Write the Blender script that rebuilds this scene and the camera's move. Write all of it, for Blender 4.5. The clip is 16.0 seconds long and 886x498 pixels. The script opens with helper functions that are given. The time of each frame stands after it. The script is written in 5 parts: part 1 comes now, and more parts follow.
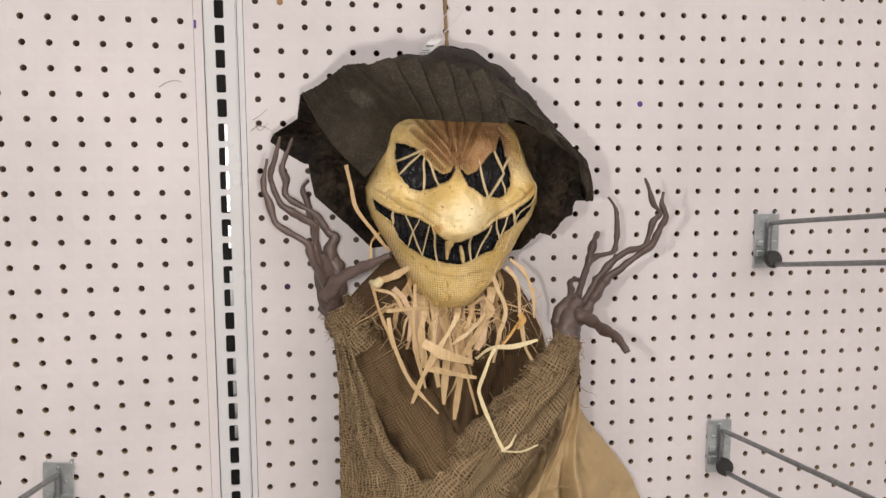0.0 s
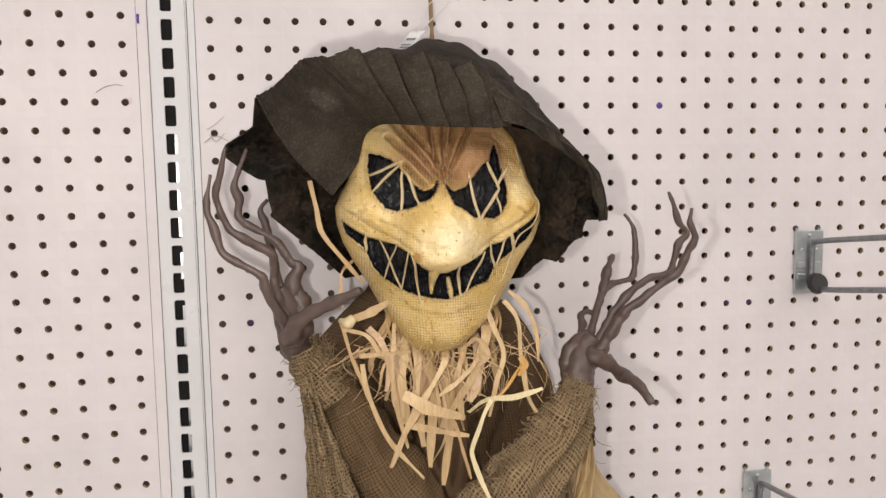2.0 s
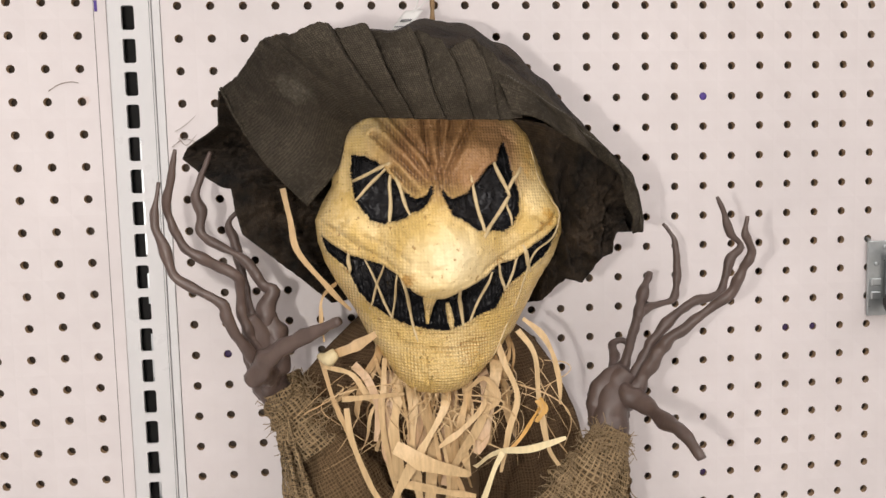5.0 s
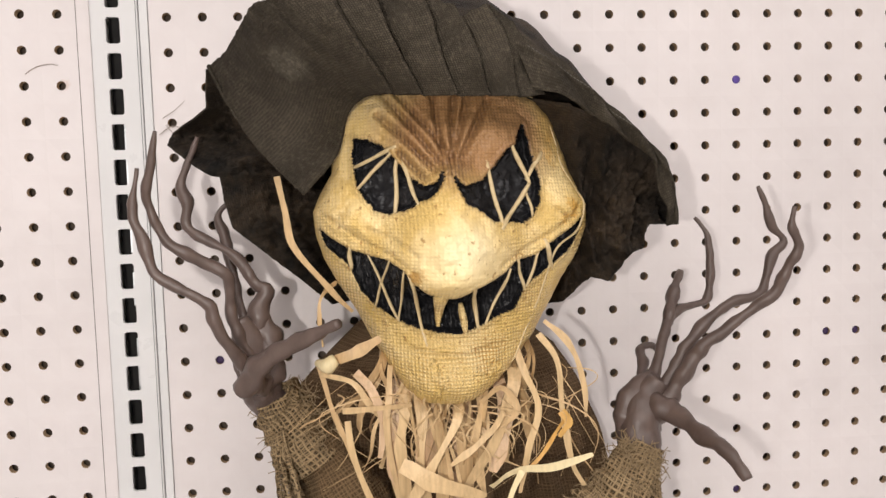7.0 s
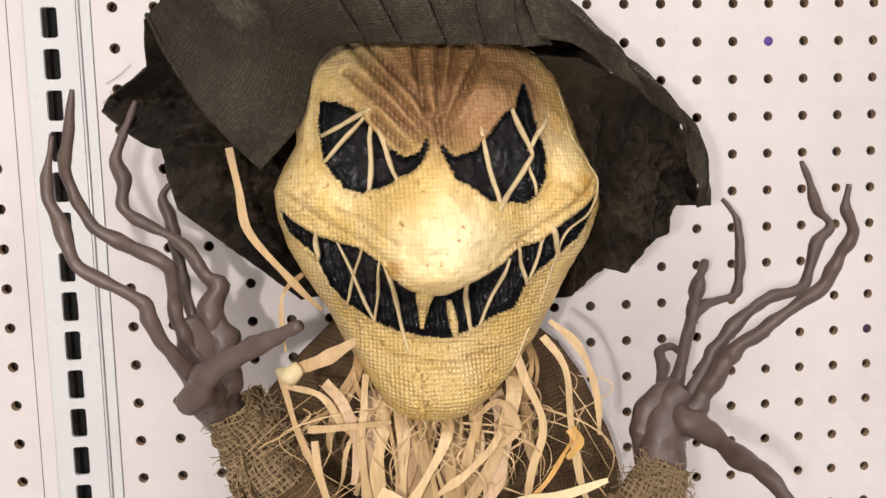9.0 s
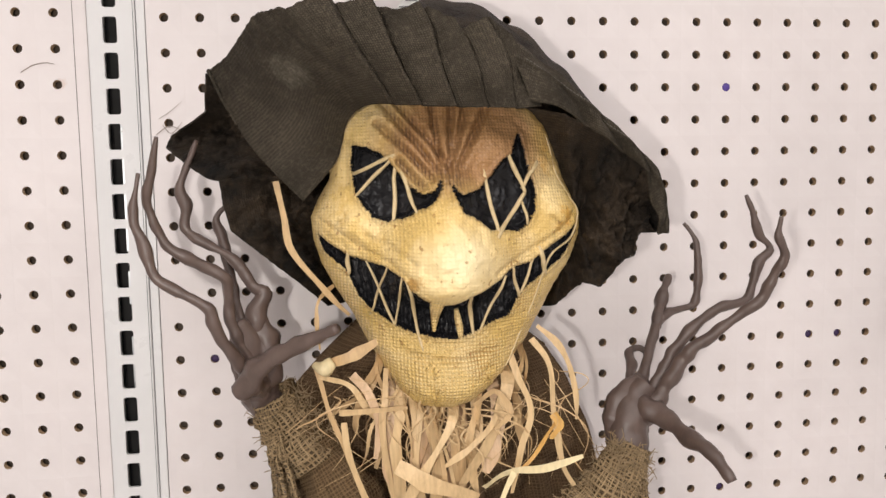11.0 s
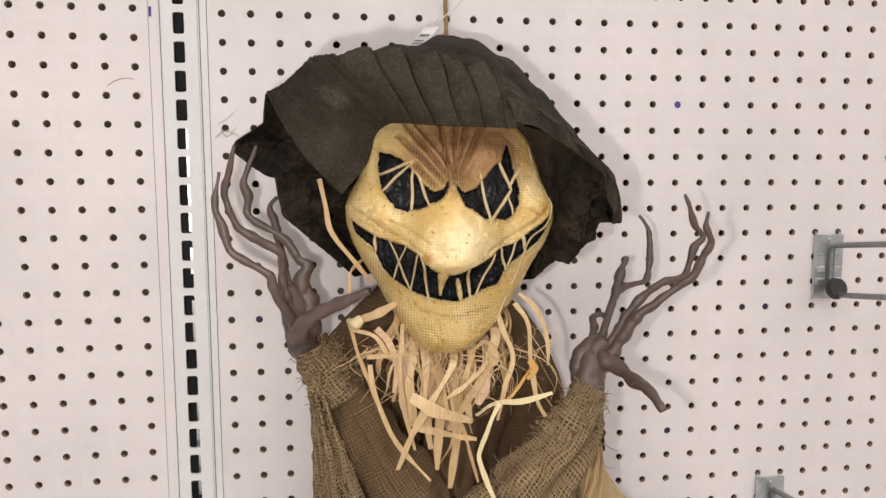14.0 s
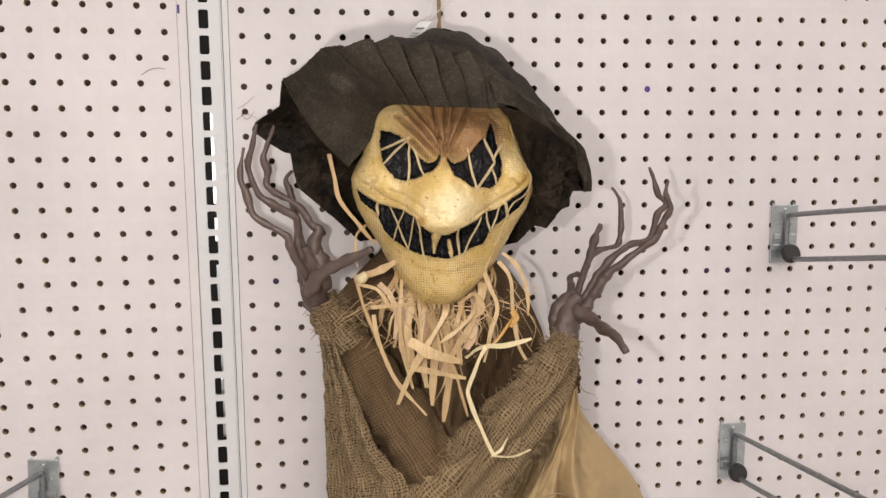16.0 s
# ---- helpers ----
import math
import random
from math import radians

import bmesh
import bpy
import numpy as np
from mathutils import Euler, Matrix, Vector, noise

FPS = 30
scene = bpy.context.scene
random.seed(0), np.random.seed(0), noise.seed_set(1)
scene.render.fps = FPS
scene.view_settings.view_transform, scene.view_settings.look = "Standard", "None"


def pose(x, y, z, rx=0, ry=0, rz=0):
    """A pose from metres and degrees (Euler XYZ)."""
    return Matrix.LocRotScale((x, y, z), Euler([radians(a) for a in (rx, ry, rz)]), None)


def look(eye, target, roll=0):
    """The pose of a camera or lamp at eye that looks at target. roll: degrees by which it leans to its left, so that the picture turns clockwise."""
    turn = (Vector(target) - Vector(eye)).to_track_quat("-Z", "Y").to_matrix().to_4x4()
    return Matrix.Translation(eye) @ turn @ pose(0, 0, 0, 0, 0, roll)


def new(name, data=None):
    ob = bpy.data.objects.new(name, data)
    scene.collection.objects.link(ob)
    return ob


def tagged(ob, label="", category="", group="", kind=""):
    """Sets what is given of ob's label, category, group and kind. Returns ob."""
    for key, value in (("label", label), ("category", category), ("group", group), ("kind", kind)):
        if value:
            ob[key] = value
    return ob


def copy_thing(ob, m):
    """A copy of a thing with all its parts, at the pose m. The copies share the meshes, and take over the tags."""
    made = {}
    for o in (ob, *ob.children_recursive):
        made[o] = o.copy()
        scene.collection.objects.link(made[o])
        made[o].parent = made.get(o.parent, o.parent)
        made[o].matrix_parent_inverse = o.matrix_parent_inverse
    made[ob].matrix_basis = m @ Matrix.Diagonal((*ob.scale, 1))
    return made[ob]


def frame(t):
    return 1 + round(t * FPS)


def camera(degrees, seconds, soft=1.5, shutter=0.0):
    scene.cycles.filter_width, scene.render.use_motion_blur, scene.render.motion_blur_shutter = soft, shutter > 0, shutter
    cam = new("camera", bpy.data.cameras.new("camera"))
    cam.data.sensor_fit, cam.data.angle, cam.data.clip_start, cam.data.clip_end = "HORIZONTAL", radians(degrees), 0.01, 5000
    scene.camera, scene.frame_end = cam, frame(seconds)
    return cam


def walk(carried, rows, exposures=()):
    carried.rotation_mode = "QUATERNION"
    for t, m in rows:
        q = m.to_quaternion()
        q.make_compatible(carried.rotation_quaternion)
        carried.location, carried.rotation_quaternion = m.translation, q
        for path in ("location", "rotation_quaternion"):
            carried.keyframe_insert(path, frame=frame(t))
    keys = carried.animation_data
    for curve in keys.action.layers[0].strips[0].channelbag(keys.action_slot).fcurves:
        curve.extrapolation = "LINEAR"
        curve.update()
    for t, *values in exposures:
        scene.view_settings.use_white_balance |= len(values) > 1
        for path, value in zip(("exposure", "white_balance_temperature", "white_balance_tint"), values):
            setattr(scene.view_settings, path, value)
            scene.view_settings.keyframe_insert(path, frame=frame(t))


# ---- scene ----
cam = camera(64.4, 16.0)
PATH = [
    (0, (-0.356, -0.785, 1.48), (-0.047, 1.179, 1.268), -0.2),
    (0.5, (-0.354, -0.761, 1.481), (-0.034, 1.203, 1.284), -0.3),
    (1, (-0.336, -0.73, 1.484), (-0.02, 1.236, 1.297), -0.5),
    (1.5, (-0.325, -0.698, 1.483), (-0.026, 1.271, 1.304), -0.7),
    (2, (-0.318, -0.676, 1.483), (-0.036, 1.296, 1.305), -0.9),
    (2.5, (-0.31, -0.663, 1.483), (-0.041, 1.312, 1.307), -1.1),
    (3, (-0.302, -0.643, 1.485), (-0.047, 1.333, 1.312), -1.3),
    (3.5, (-0.297, -0.624, 1.487), (-0.059, 1.355, 1.321), -1.4),
    (4, (-0.291, -0.606, 1.485), (-0.071, 1.375, 1.323), -1.5),
    (6.5, (-0.28, -0.556, 1.474), (-0.108, 1.432, 1.343), -1.6),
    (7, (-0.282, -0.537, 1.471), (-0.108, 1.451, 1.337), -1.7),
    (7.5, (-0.282, -0.508, 1.468), (-0.11, 1.48, 1.325), -1.8),
    (8, (-0.28, -0.483, 1.465), (-0.109, 1.503, 1.309), -1.8),
    (8.5, (-0.274, -0.473, 1.465), (-0.102, 1.512, 1.3), -1.8),
    (9, (-0.27, -0.469, 1.465), (-0.092, 1.516, 1.298), -1.7),
    (11.5, (-0.295, -0.562, 1.486), (-0.072, 1.418, 1.32), -0.8),
    (12, (-0.301, -0.573, 1.488), (-0.07, 1.407, 1.326), -0.6),
    (12.5, (-0.307, -0.587, 1.489), (-0.07, 1.392, 1.327), -0.4),
    (13, (-0.307, -0.611, 1.49), (-0.068, 1.367, 1.318), -0.2),
    (13.5, (-0.308, -0.637, 1.488), (-0.07, 1.34, 1.301), -0.1),
    (14, (-0.313, -0.668, 1.491), (-0.074, 1.307, 1.284), -0.1),
    (14.5, (-0.312, -0.689, 1.49), (-0.073, 1.284, 1.272), -0.1),
    (15, (-0.312, -0.712, 1.488), (-0.074, 1.261, 1.262), -0.2),
    (15.5, (-0.313, -0.737, 1.486), (-0.08, 1.236, 1.256), -0.3),
    (16, (-0.314, -0.756, 1.476), (-0.087, 1.218, 1.246), -0.4),
]
walk(cam, [(t, look(eye, target, roll)) for t, eye, target, roll in PATH], [(0, -0.08), (1.5, 0.0), (2.5, 0.02), (4, 0.05), (7, 0.16), (9, 0.25), (11.5, 0.11), (13.5, 0.05), (16, 0.0)])

# ---- light ----
world = bpy.data.worlds.new("world")
scene.world = world
world.use_nodes = True
world.node_tree.nodes["Background"].inputs[0].default_value = (0.9, 0.93, 1.0, 1)
world.node_tree.nodes["Background"].inputs[1].default_value = 0.05


def lamp(name, kind, energy, colour, place, target, size, size_y=0.0):
    data = bpy.data.lights.new(name, kind)
    data.energy, data.color = energy, colour
    if kind == "AREA":
        data.shape, data.size, data.size_y = "RECTANGLE", size, size_y
    else:
        data.shadow_soft_size = size
    ob = new(name, data)
    ob.matrix_world = look(place, target)
    return ob


# rows of fluorescent tubes over the aisle, and the small torch carried beside the lens
CEIL = 3.1
for n, ly in enumerate((-1.5, -2.5, -3.6)):
    lamp("ceiling_tubes", "AREA", 33.5, (1.0, 0.95, 0.93), (0.4, ly, CEIL - 0.05), (0.4, ly + 0.0001, 0), 5.2, 0.5)
TORCH = (-0.363, -0.60, 1.462)
lamp("torch", "POINT", 4.4, (1.0, 0.95, 0.89), TORCH, (-0.25, 0, 1.45), 0.008)


# ---- materials ----
def material(name):
    m = bpy.data.materials.new(name)
    m.use_nodes = True
    nt = m.node_tree
    return m, nt, nt.nodes["Principled BSDF"]


def node(nt, kind, **sets):
    n = nt.nodes.new(kind)
    for key, value in sets.items():
        if key in n.inputs.keys():
            n.inputs[key].default_value = value
    return n


def ramp(nt, src, stops):
    r = nt.nodes.new("ShaderNodeValToRGB")
    e = r.color_ramp.elements
    e[0].position, e[0].color = stops[0][0], (*stops[0][1], 1)
    e[1].position, e[1].color = stops[-1][0], (*stops[-1][1], 1)
    for p, c in stops[1:-1]:
        x = e.new(p)
        x.color = (*c, 1)
    nt.links.new(src, r.inputs[0])
    return r.outputs[0]


def grey(a):
    return (a, a, a)


def noise_tex(nt, scale, detail=4.0, coord="Object", stretch=None, rough=0.55):
    tc = nt.nodes.new("ShaderNodeTexCoord")
    src = tc.outputs[coord]
    if stretch:
        mp = nt.nodes.new("ShaderNodeMapping")
        mp.inputs["Scale"].default_value = stretch
        nt.links.new(src, mp.inputs["Vector"])
        src = mp.outputs[0]
    n = node(nt, "ShaderNodeTexNoise", Scale=scale, Detail=detail, Roughness=rough)
    nt.links.new(src, n.inputs["Vector"])
    return n.outputs["Fac"]


def mix(nt, fac, a, b, how="MIX"):
    m = nt.nodes.new("ShaderNodeMix")
    m.data_type, m.blend_type = "RGBA", how
    for sock, v in ((m.inputs[0], fac), (m.inputs[6], a), (m.inputs[7], b)):
        if isinstance(v, bpy.types.NodeSocket):
            nt.links.new(v, sock)
        elif isinstance(v, tuple):
            sock.default_value = (*v, 1)
        else:
            sock.default_value = v
    return m.outputs[2]


def maths(nt, how, a, b=0.0, clamp=False):
    m = nt.nodes.new("ShaderNodeMath")
    m.operation, m.use_clamp = how, clamp
    for sock, v in ((m.inputs[0], a), (m.inputs[1], b)):
        if isinstance(v, bpy.types.NodeSocket):
            nt.links.new(v, sock)
        else:
            sock.default_value = v
    return m.outputs[0]


def bump(nt, height, strength, distance, bsdf):
    b = node(nt, "ShaderNodeBump", Strength=strength, Distance=distance)
    nt.links.new(height, b.inputs["Height"])
    nt.links.new(b.outputs[0], bsdf.inputs["Normal"])
    return b


def simple(name, c1, c2, rough=0.5, scale=60.0, metal=0.0, bump_by=0.0, stretch=None, spec=0.5):
    m, nt, b = material(name)
    big = noise_tex(nt, scale * 0.13, 3)
    fine = noise_tex(nt, scale, 5, stretch=stretch)
    col = mix(nt, ramp(nt, fine, ((0.3, grey(0)), (0.7, grey(1)))), c1, c2)
    col = mix(nt, ramp(nt, big, ((0.35, grey(0.0)), (0.7, grey(0.35)))), col, tuple(v * 0.7 for v in c1))
    nt.links.new(col, b.inputs["Base Color"])
    b.inputs["Metallic"].default_value = metal
    b.inputs["Specular IOR Level"].default_value = spec
    nt.links.new(maths(nt, "ADD", maths(nt, "MULTIPLY", fine, 0.25), rough - 0.12), b.inputs["Roughness"])
    if bump_by:
        bump(nt, fine, 0.6, bump_by, b)
    return m


def weave(nt, pitch, warp=0.0, axes="XZ", coord="Object", detail=3.0):
    """Two crossing sets of threads: the heights of both, over, under."""
    tc = nt.nodes.new("ShaderNodeTexCoord")
    vec = tc.outputs[coord]
    if warp:
        n = node(nt, "ShaderNodeTexNoise", Scale=warp[0], Detail=detail)
        nt.links.new(vec, n.inputs["Vector"])
        sub = nt.nodes.new("ShaderNodeVectorMath")
        sub.operation = "MULTIPLY_ADD"
        nt.links.new(n.outputs["Color"], sub.inputs[0])
        sub.inputs[1].default_value = (warp[1],) * 3
        nt.links.new(vec, sub.inputs[2])
        vec = sub.outputs[0]
    sep = nt.nodes.new("ShaderNodeSeparateXYZ")
    nt.links.new(vec, sep.inputs[0])
    outs = []
    for a in axes:
        s = maths(nt, "SINE", maths(nt, "MULTIPLY", sep.outputs[a], 2 * math.pi / pitch))
        outs.append(maths(nt, "ADD", maths(nt, "MULTIPLY", s, 0.5), 0.5))
    return outs


PAINT = simple("white_board_paint", (0.80, 0.743, 0.742), (0.765, 0.703, 0.70), 0.5, 45.0, bump_by=0.0002)


def board_stain(m, x, z, size):
    """A brownish rubbed ring on the paint round one hole."""
    nt = m.node_tree
    bs = nt.nodes["Principled BSDF"]
    was = bs.inputs["Base Color"].links[0].from_socket
    tc = nt.nodes.new("ShaderNodeTexCoord")
    mp = nt.nodes.new("ShaderNodeMapping")
    mp.vector_type = "TEXTURE"
    mp.inputs["Location"].default_value = (x, 0, z)
    mp.inputs["Scale"].default_value = (size, 1, size)
    nt.links.new(tc.outputs["Object"], mp.inputs["Vector"])
    ln = nt.nodes.new("ShaderNodeVectorMath")
    ln.operation = "LENGTH"
    nt.links.new(mp.outputs[0], ln.inputs[0])
    ring = maths(nt, "ADD", ln.outputs["Value"], maths(nt, "MULTIPLY", noise_tex(nt, 260.0, 4), 0.9))
    nt.links.new(mix(nt, ramp(nt, ring, ((0.75, grey(0.4)), (1.35, grey(0)))), was, (0.60, 0.42, 0.33)), bs.inputs["Base Color"])


board_stain(PAINT, -0.5055, 1.5645, 0.0085)
STEEL_WHITE = simple("white_enamel", (0.78, 0.77, 0.775), (0.74, 0.73, 0.735), 0.3, 30.0)
BACKING = simple("brown_backing_board", (0.17, 0.125, 0.095), (0.11, 0.08, 0.06), 0.8, 120.0)
BRIGHT = simple("bright_zinc", (0.75, 0.78, 0.80), (0.6, 0.63, 0.66), 0.3, 60.0, metal=0.95)
HARDBOARD = simple("raw_hardboard", (0.46, 0.32, 0.20), (0.30, 0.20, 0.115), 0.85, 500.0, bump_by=0.0004)
CHANNEL_SHADE = simple("channel_shade", (0.02, 0.018, 0.017), (0.012, 0.011, 0.011), 0.7, 40.0)
GALV = simple("galvanised_steel", (0.58, 0.61, 0.62), (0.42, 0.45, 0.46), 0.32, 90.0, metal=0.75, bump_by=0.0002)
ROD = simple("drawn_steel_rod", (0.30, 0.31, 0.32), (0.22, 0.225, 0.23), 0.42, 200.0, metal=0.7)
RUBBER = simple("black_rubber", (0.022, 0.02, 0.02), (0.035, 0.032, 0.03), 0.5, 200.0)
PURPLE = simple("purple_ink", (0.10, 0.055, 0.33), (0.07, 0.035, 0.22), 0.5, 400.0)
PURPLE_DARK = simple("dark_purple_ink", (0.045, 0.02, 0.09), (0.03, 0.015, 0.05), 0.6, 400.0)
ORANGE = simple("orange_putty", (0.42, 0.22, 0.11), (0.32, 0.16, 0.08), 0.7, 400.0)
TWIG = simple("brown_vinyl", (0.125, 0.086, 0.073), (0.080, 0.054, 0.046), 0.42, 110.0, bump_by=0.0011, stretch=(1, 1, 0.4))
BLACK = simple("black_lacquer", (0.010, 0.010, 0.012), (0.022, 0.021, 0.022), 0.24, 120.0, bump_by=0.001, stretch=(1, 1, 0.3), spec=0.32)
STITCH = simple("cream_latex", (0.66, 0.52, 0.30), (0.52, 0.38, 0.19), 0.45, 300.0, bump_by=0.0004)
PAPER = simple("tag_paper", (0.80, 0.79, 0.77), (0.72, 0.71, 0.69), 0.6, 80.0)
INK = simple("grey_print", (0.12, 0.12, 0.13), (0.2, 0.2, 0.2), 0.6, 80.0)
CORD = simple("jute_cord", (0.34, 0.22, 0.11), (0.20, 0.125, 0.06), 0.85, 600.0, bump_by=0.0006, stretch=(1, 1, 3))
SEAM = simple("dull_grey_thread", (0.16, 0.145, 0.12), (0.11, 0.10, 0.085), 0.9, 300.0)
LINT = simple("grey_lint", (0.42, 0.36, 0.33), (0.34, 0.28, 0.25), 0.9, 300.0)
THREAD = simple("khaki_yarn", (0.37, 0.265, 0.15), (0.23, 0.16, 0.088), 0.85, 900.0)
FLOOR = simple("vinyl_floor", (0.74, 0.72, 0.69), (0.66, 0.64, 0.61), 0.35, 6.0)
WALL = simple("shop_wall", (0.70, 0.68, 0.66), (0.64, 0.62, 0.60), 0.7, 8.0)


def mask_latex():
    """Moulded burlap: a coarse weave, ochre in the hollows, brown airbrush over the brow."""
    m, nt, b = material("mask_latex")
    wx, wz = weave(nt, 0.0020, (45.0, 0.0022))
    h = maths(nt, "MULTIPLY", maths(nt, "POWER", wx, 0.8), maths(nt, "POWER", wz, 0.8))
    sep = nt.nodes.new("ShaderNodeSeparateXYZ")
    nt.links.new(nt.nodes.new("ShaderNodeTexCoord").outputs["Object"], sep.inputs[0])
    worn = maths(nt, "ADD", maths(nt, "MULTIPLY", sep.outputs["Z"], -9.0), maths(nt, "MULTIPLY", noise_tex(nt, 30.0, 4), 1.3))
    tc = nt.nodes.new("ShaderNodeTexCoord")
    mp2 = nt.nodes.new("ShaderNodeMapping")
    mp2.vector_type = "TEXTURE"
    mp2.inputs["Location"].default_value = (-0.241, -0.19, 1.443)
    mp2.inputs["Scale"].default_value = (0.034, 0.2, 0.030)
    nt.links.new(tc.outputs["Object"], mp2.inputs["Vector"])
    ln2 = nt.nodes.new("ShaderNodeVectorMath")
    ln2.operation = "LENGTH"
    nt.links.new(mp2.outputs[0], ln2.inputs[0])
    raised = ramp(nt, maths(nt, "ADD", worn, 12.9), ((0.25, grey(0.30)), (1.0, grey(1.0))))
    raised = maths(nt, "MULTIPLY", raised, ramp(nt, ln2.outputs["Value"], ((0.6, grey(0.25)), (1.3, grey(1.0)))))
    fine = noise_tex(nt, 900.0, 3)
    big = noise_tex(nt, 38.0, 4)
    patchy = ramp(nt, noise_tex(nt, 22.0, 3), ((0.36, grey(0.35)), (0.6, grey(1.0))))
    gaps = maths(nt, "MULTIPLY", maths(nt, "MULTIPLY", raised, patchy), ramp(nt, h, ((0.02, grey(1)), (0.30, grey(0)))))
    col = mix(nt, gaps, (0.87, 0.67, 0.335), (0.36, 0.19, 0.042))
    col = mix(nt, ramp(nt, big, ((0.38, grey(0)), (0.62, grey(0.85)))), col, (0.66, 0.445, 0.14))
    tc = nt.nodes.new("ShaderNodeTexCoord")
    mp = nt.nodes.new("ShaderNodeMapping")
    mp.vector_type = "TEXTURE"
    mp.inputs["Location"].default_value = (-0.230, -0.16, 1.512)
    mp.inputs["Scale"].default_value = (0.076, 0.2, 0.052)
    nt.links.new(tc.outputs["Object"], mp.inputs["Vector"])
    ln = nt.nodes.new("ShaderNodeVectorMath")
    ln.operation = "LENGTH"
    nt.links.new(mp.outputs[0], ln.inputs[0])
    airbrush = ramp(nt, maths(nt, "ADD", ln.outputs["Value"], maths(nt, "MULTIPLY", big, 0.3)), ((0.62, grey(0.95)), (1.62, grey(0))))
    tan = mix(nt, gaps, (0.34, 0.178, 0.076), (0.11, 0.050, 0.022))
    col = mix(nt, airbrush, col, tan)
    at = nt.nodes.new("ShaderNodeAttribute")
    at.attribute_name = "paint"
    rubbed = maths(nt, "MULTIPLY", at.outputs["Fac"], ramp(nt, wx, ((0.2, grey(1.0)), (0.8, grey(0.5)))))
    col = mix(nt, rubbed, col, (0.075, 0.036, 0.022))
    # paler cream over the nose: its highlight, put into the colour
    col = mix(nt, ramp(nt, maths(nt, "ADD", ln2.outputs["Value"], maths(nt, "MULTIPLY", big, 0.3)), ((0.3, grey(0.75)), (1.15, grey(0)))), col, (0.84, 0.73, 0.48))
    for x, z, wide, tall, tone, most in ((-0.168, 1.464, 0.030, 0.028, (0.58, 0.31, 0.06), 0.85), (-0.182, 1.505, 0.022, 0.046, (0.58, 0.34, 0.10), 0.75), (-0.306, 1.475, 0.026, 0.048, (0.60, 0.39, 0.12), 0.65), (-0.264, 1.432, 0.020, 0.016, (0.44, 0.23, 0.05), 0.8), (-0.290, 1.405, 0.022, 0.030, (0.62, 0.42, 0.12), 0.55), (-0.272, 1.362, 0.010, 0.014, (0.62, 0.40, 0.09), 0.6), (-0.212, 1.366, 0.010, 0.012, (0.62, 0.40, 0.09), 0.5)):
        place = nt.nodes.new("ShaderNodeMapping")
        place.vector_type = "TEXTURE"
        place.inputs["Location"].default_value = (x, -0.16, z)
        place.inputs["Scale"].default_value = (wide, 0.2, tall)
        nt.links.new(tc.outputs["Object"], place.inputs["Vector"])
        far = nt.nodes.new("ShaderNodeVectorMath")
        far.operation = "LENGTH"
        nt.links.new(place.outputs[0], far.inputs[0])
        stain = ramp(nt, maths(nt, "ADD", far.outputs["Value"], maths(nt, "MULTIPLY", noise_tex(nt, 130.0, 4, rough=0.7), 1.4)), ((0.8, grey(most)), (1.55, grey(0))))
        col = mix(nt, stain, col, tone)
    spots = noise_tex(nt, 240.0, 2)
    col = mix(nt, ramp(nt, spots, ((0.64, grey(0)), (0.70, grey(0.75)))), col, (0.32, 0.17, 0.05))
    nt.links.new(col, b.inputs["Base Color"])
    nt.links.new(ramp(nt, fine, ((0.3, grey(0.33)), (0.7, grey(0.52)))), b.inputs["Roughness"])
    b.inputs["Specular IOR Level"].default_value = 0.36
    bump(nt, maths(nt, "ADD", maths(nt, "MULTIPLY", h, raised), maths(nt, "MULTIPLY", big, 0.5)), 1.0, 0.0010, b)
    return m


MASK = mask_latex()


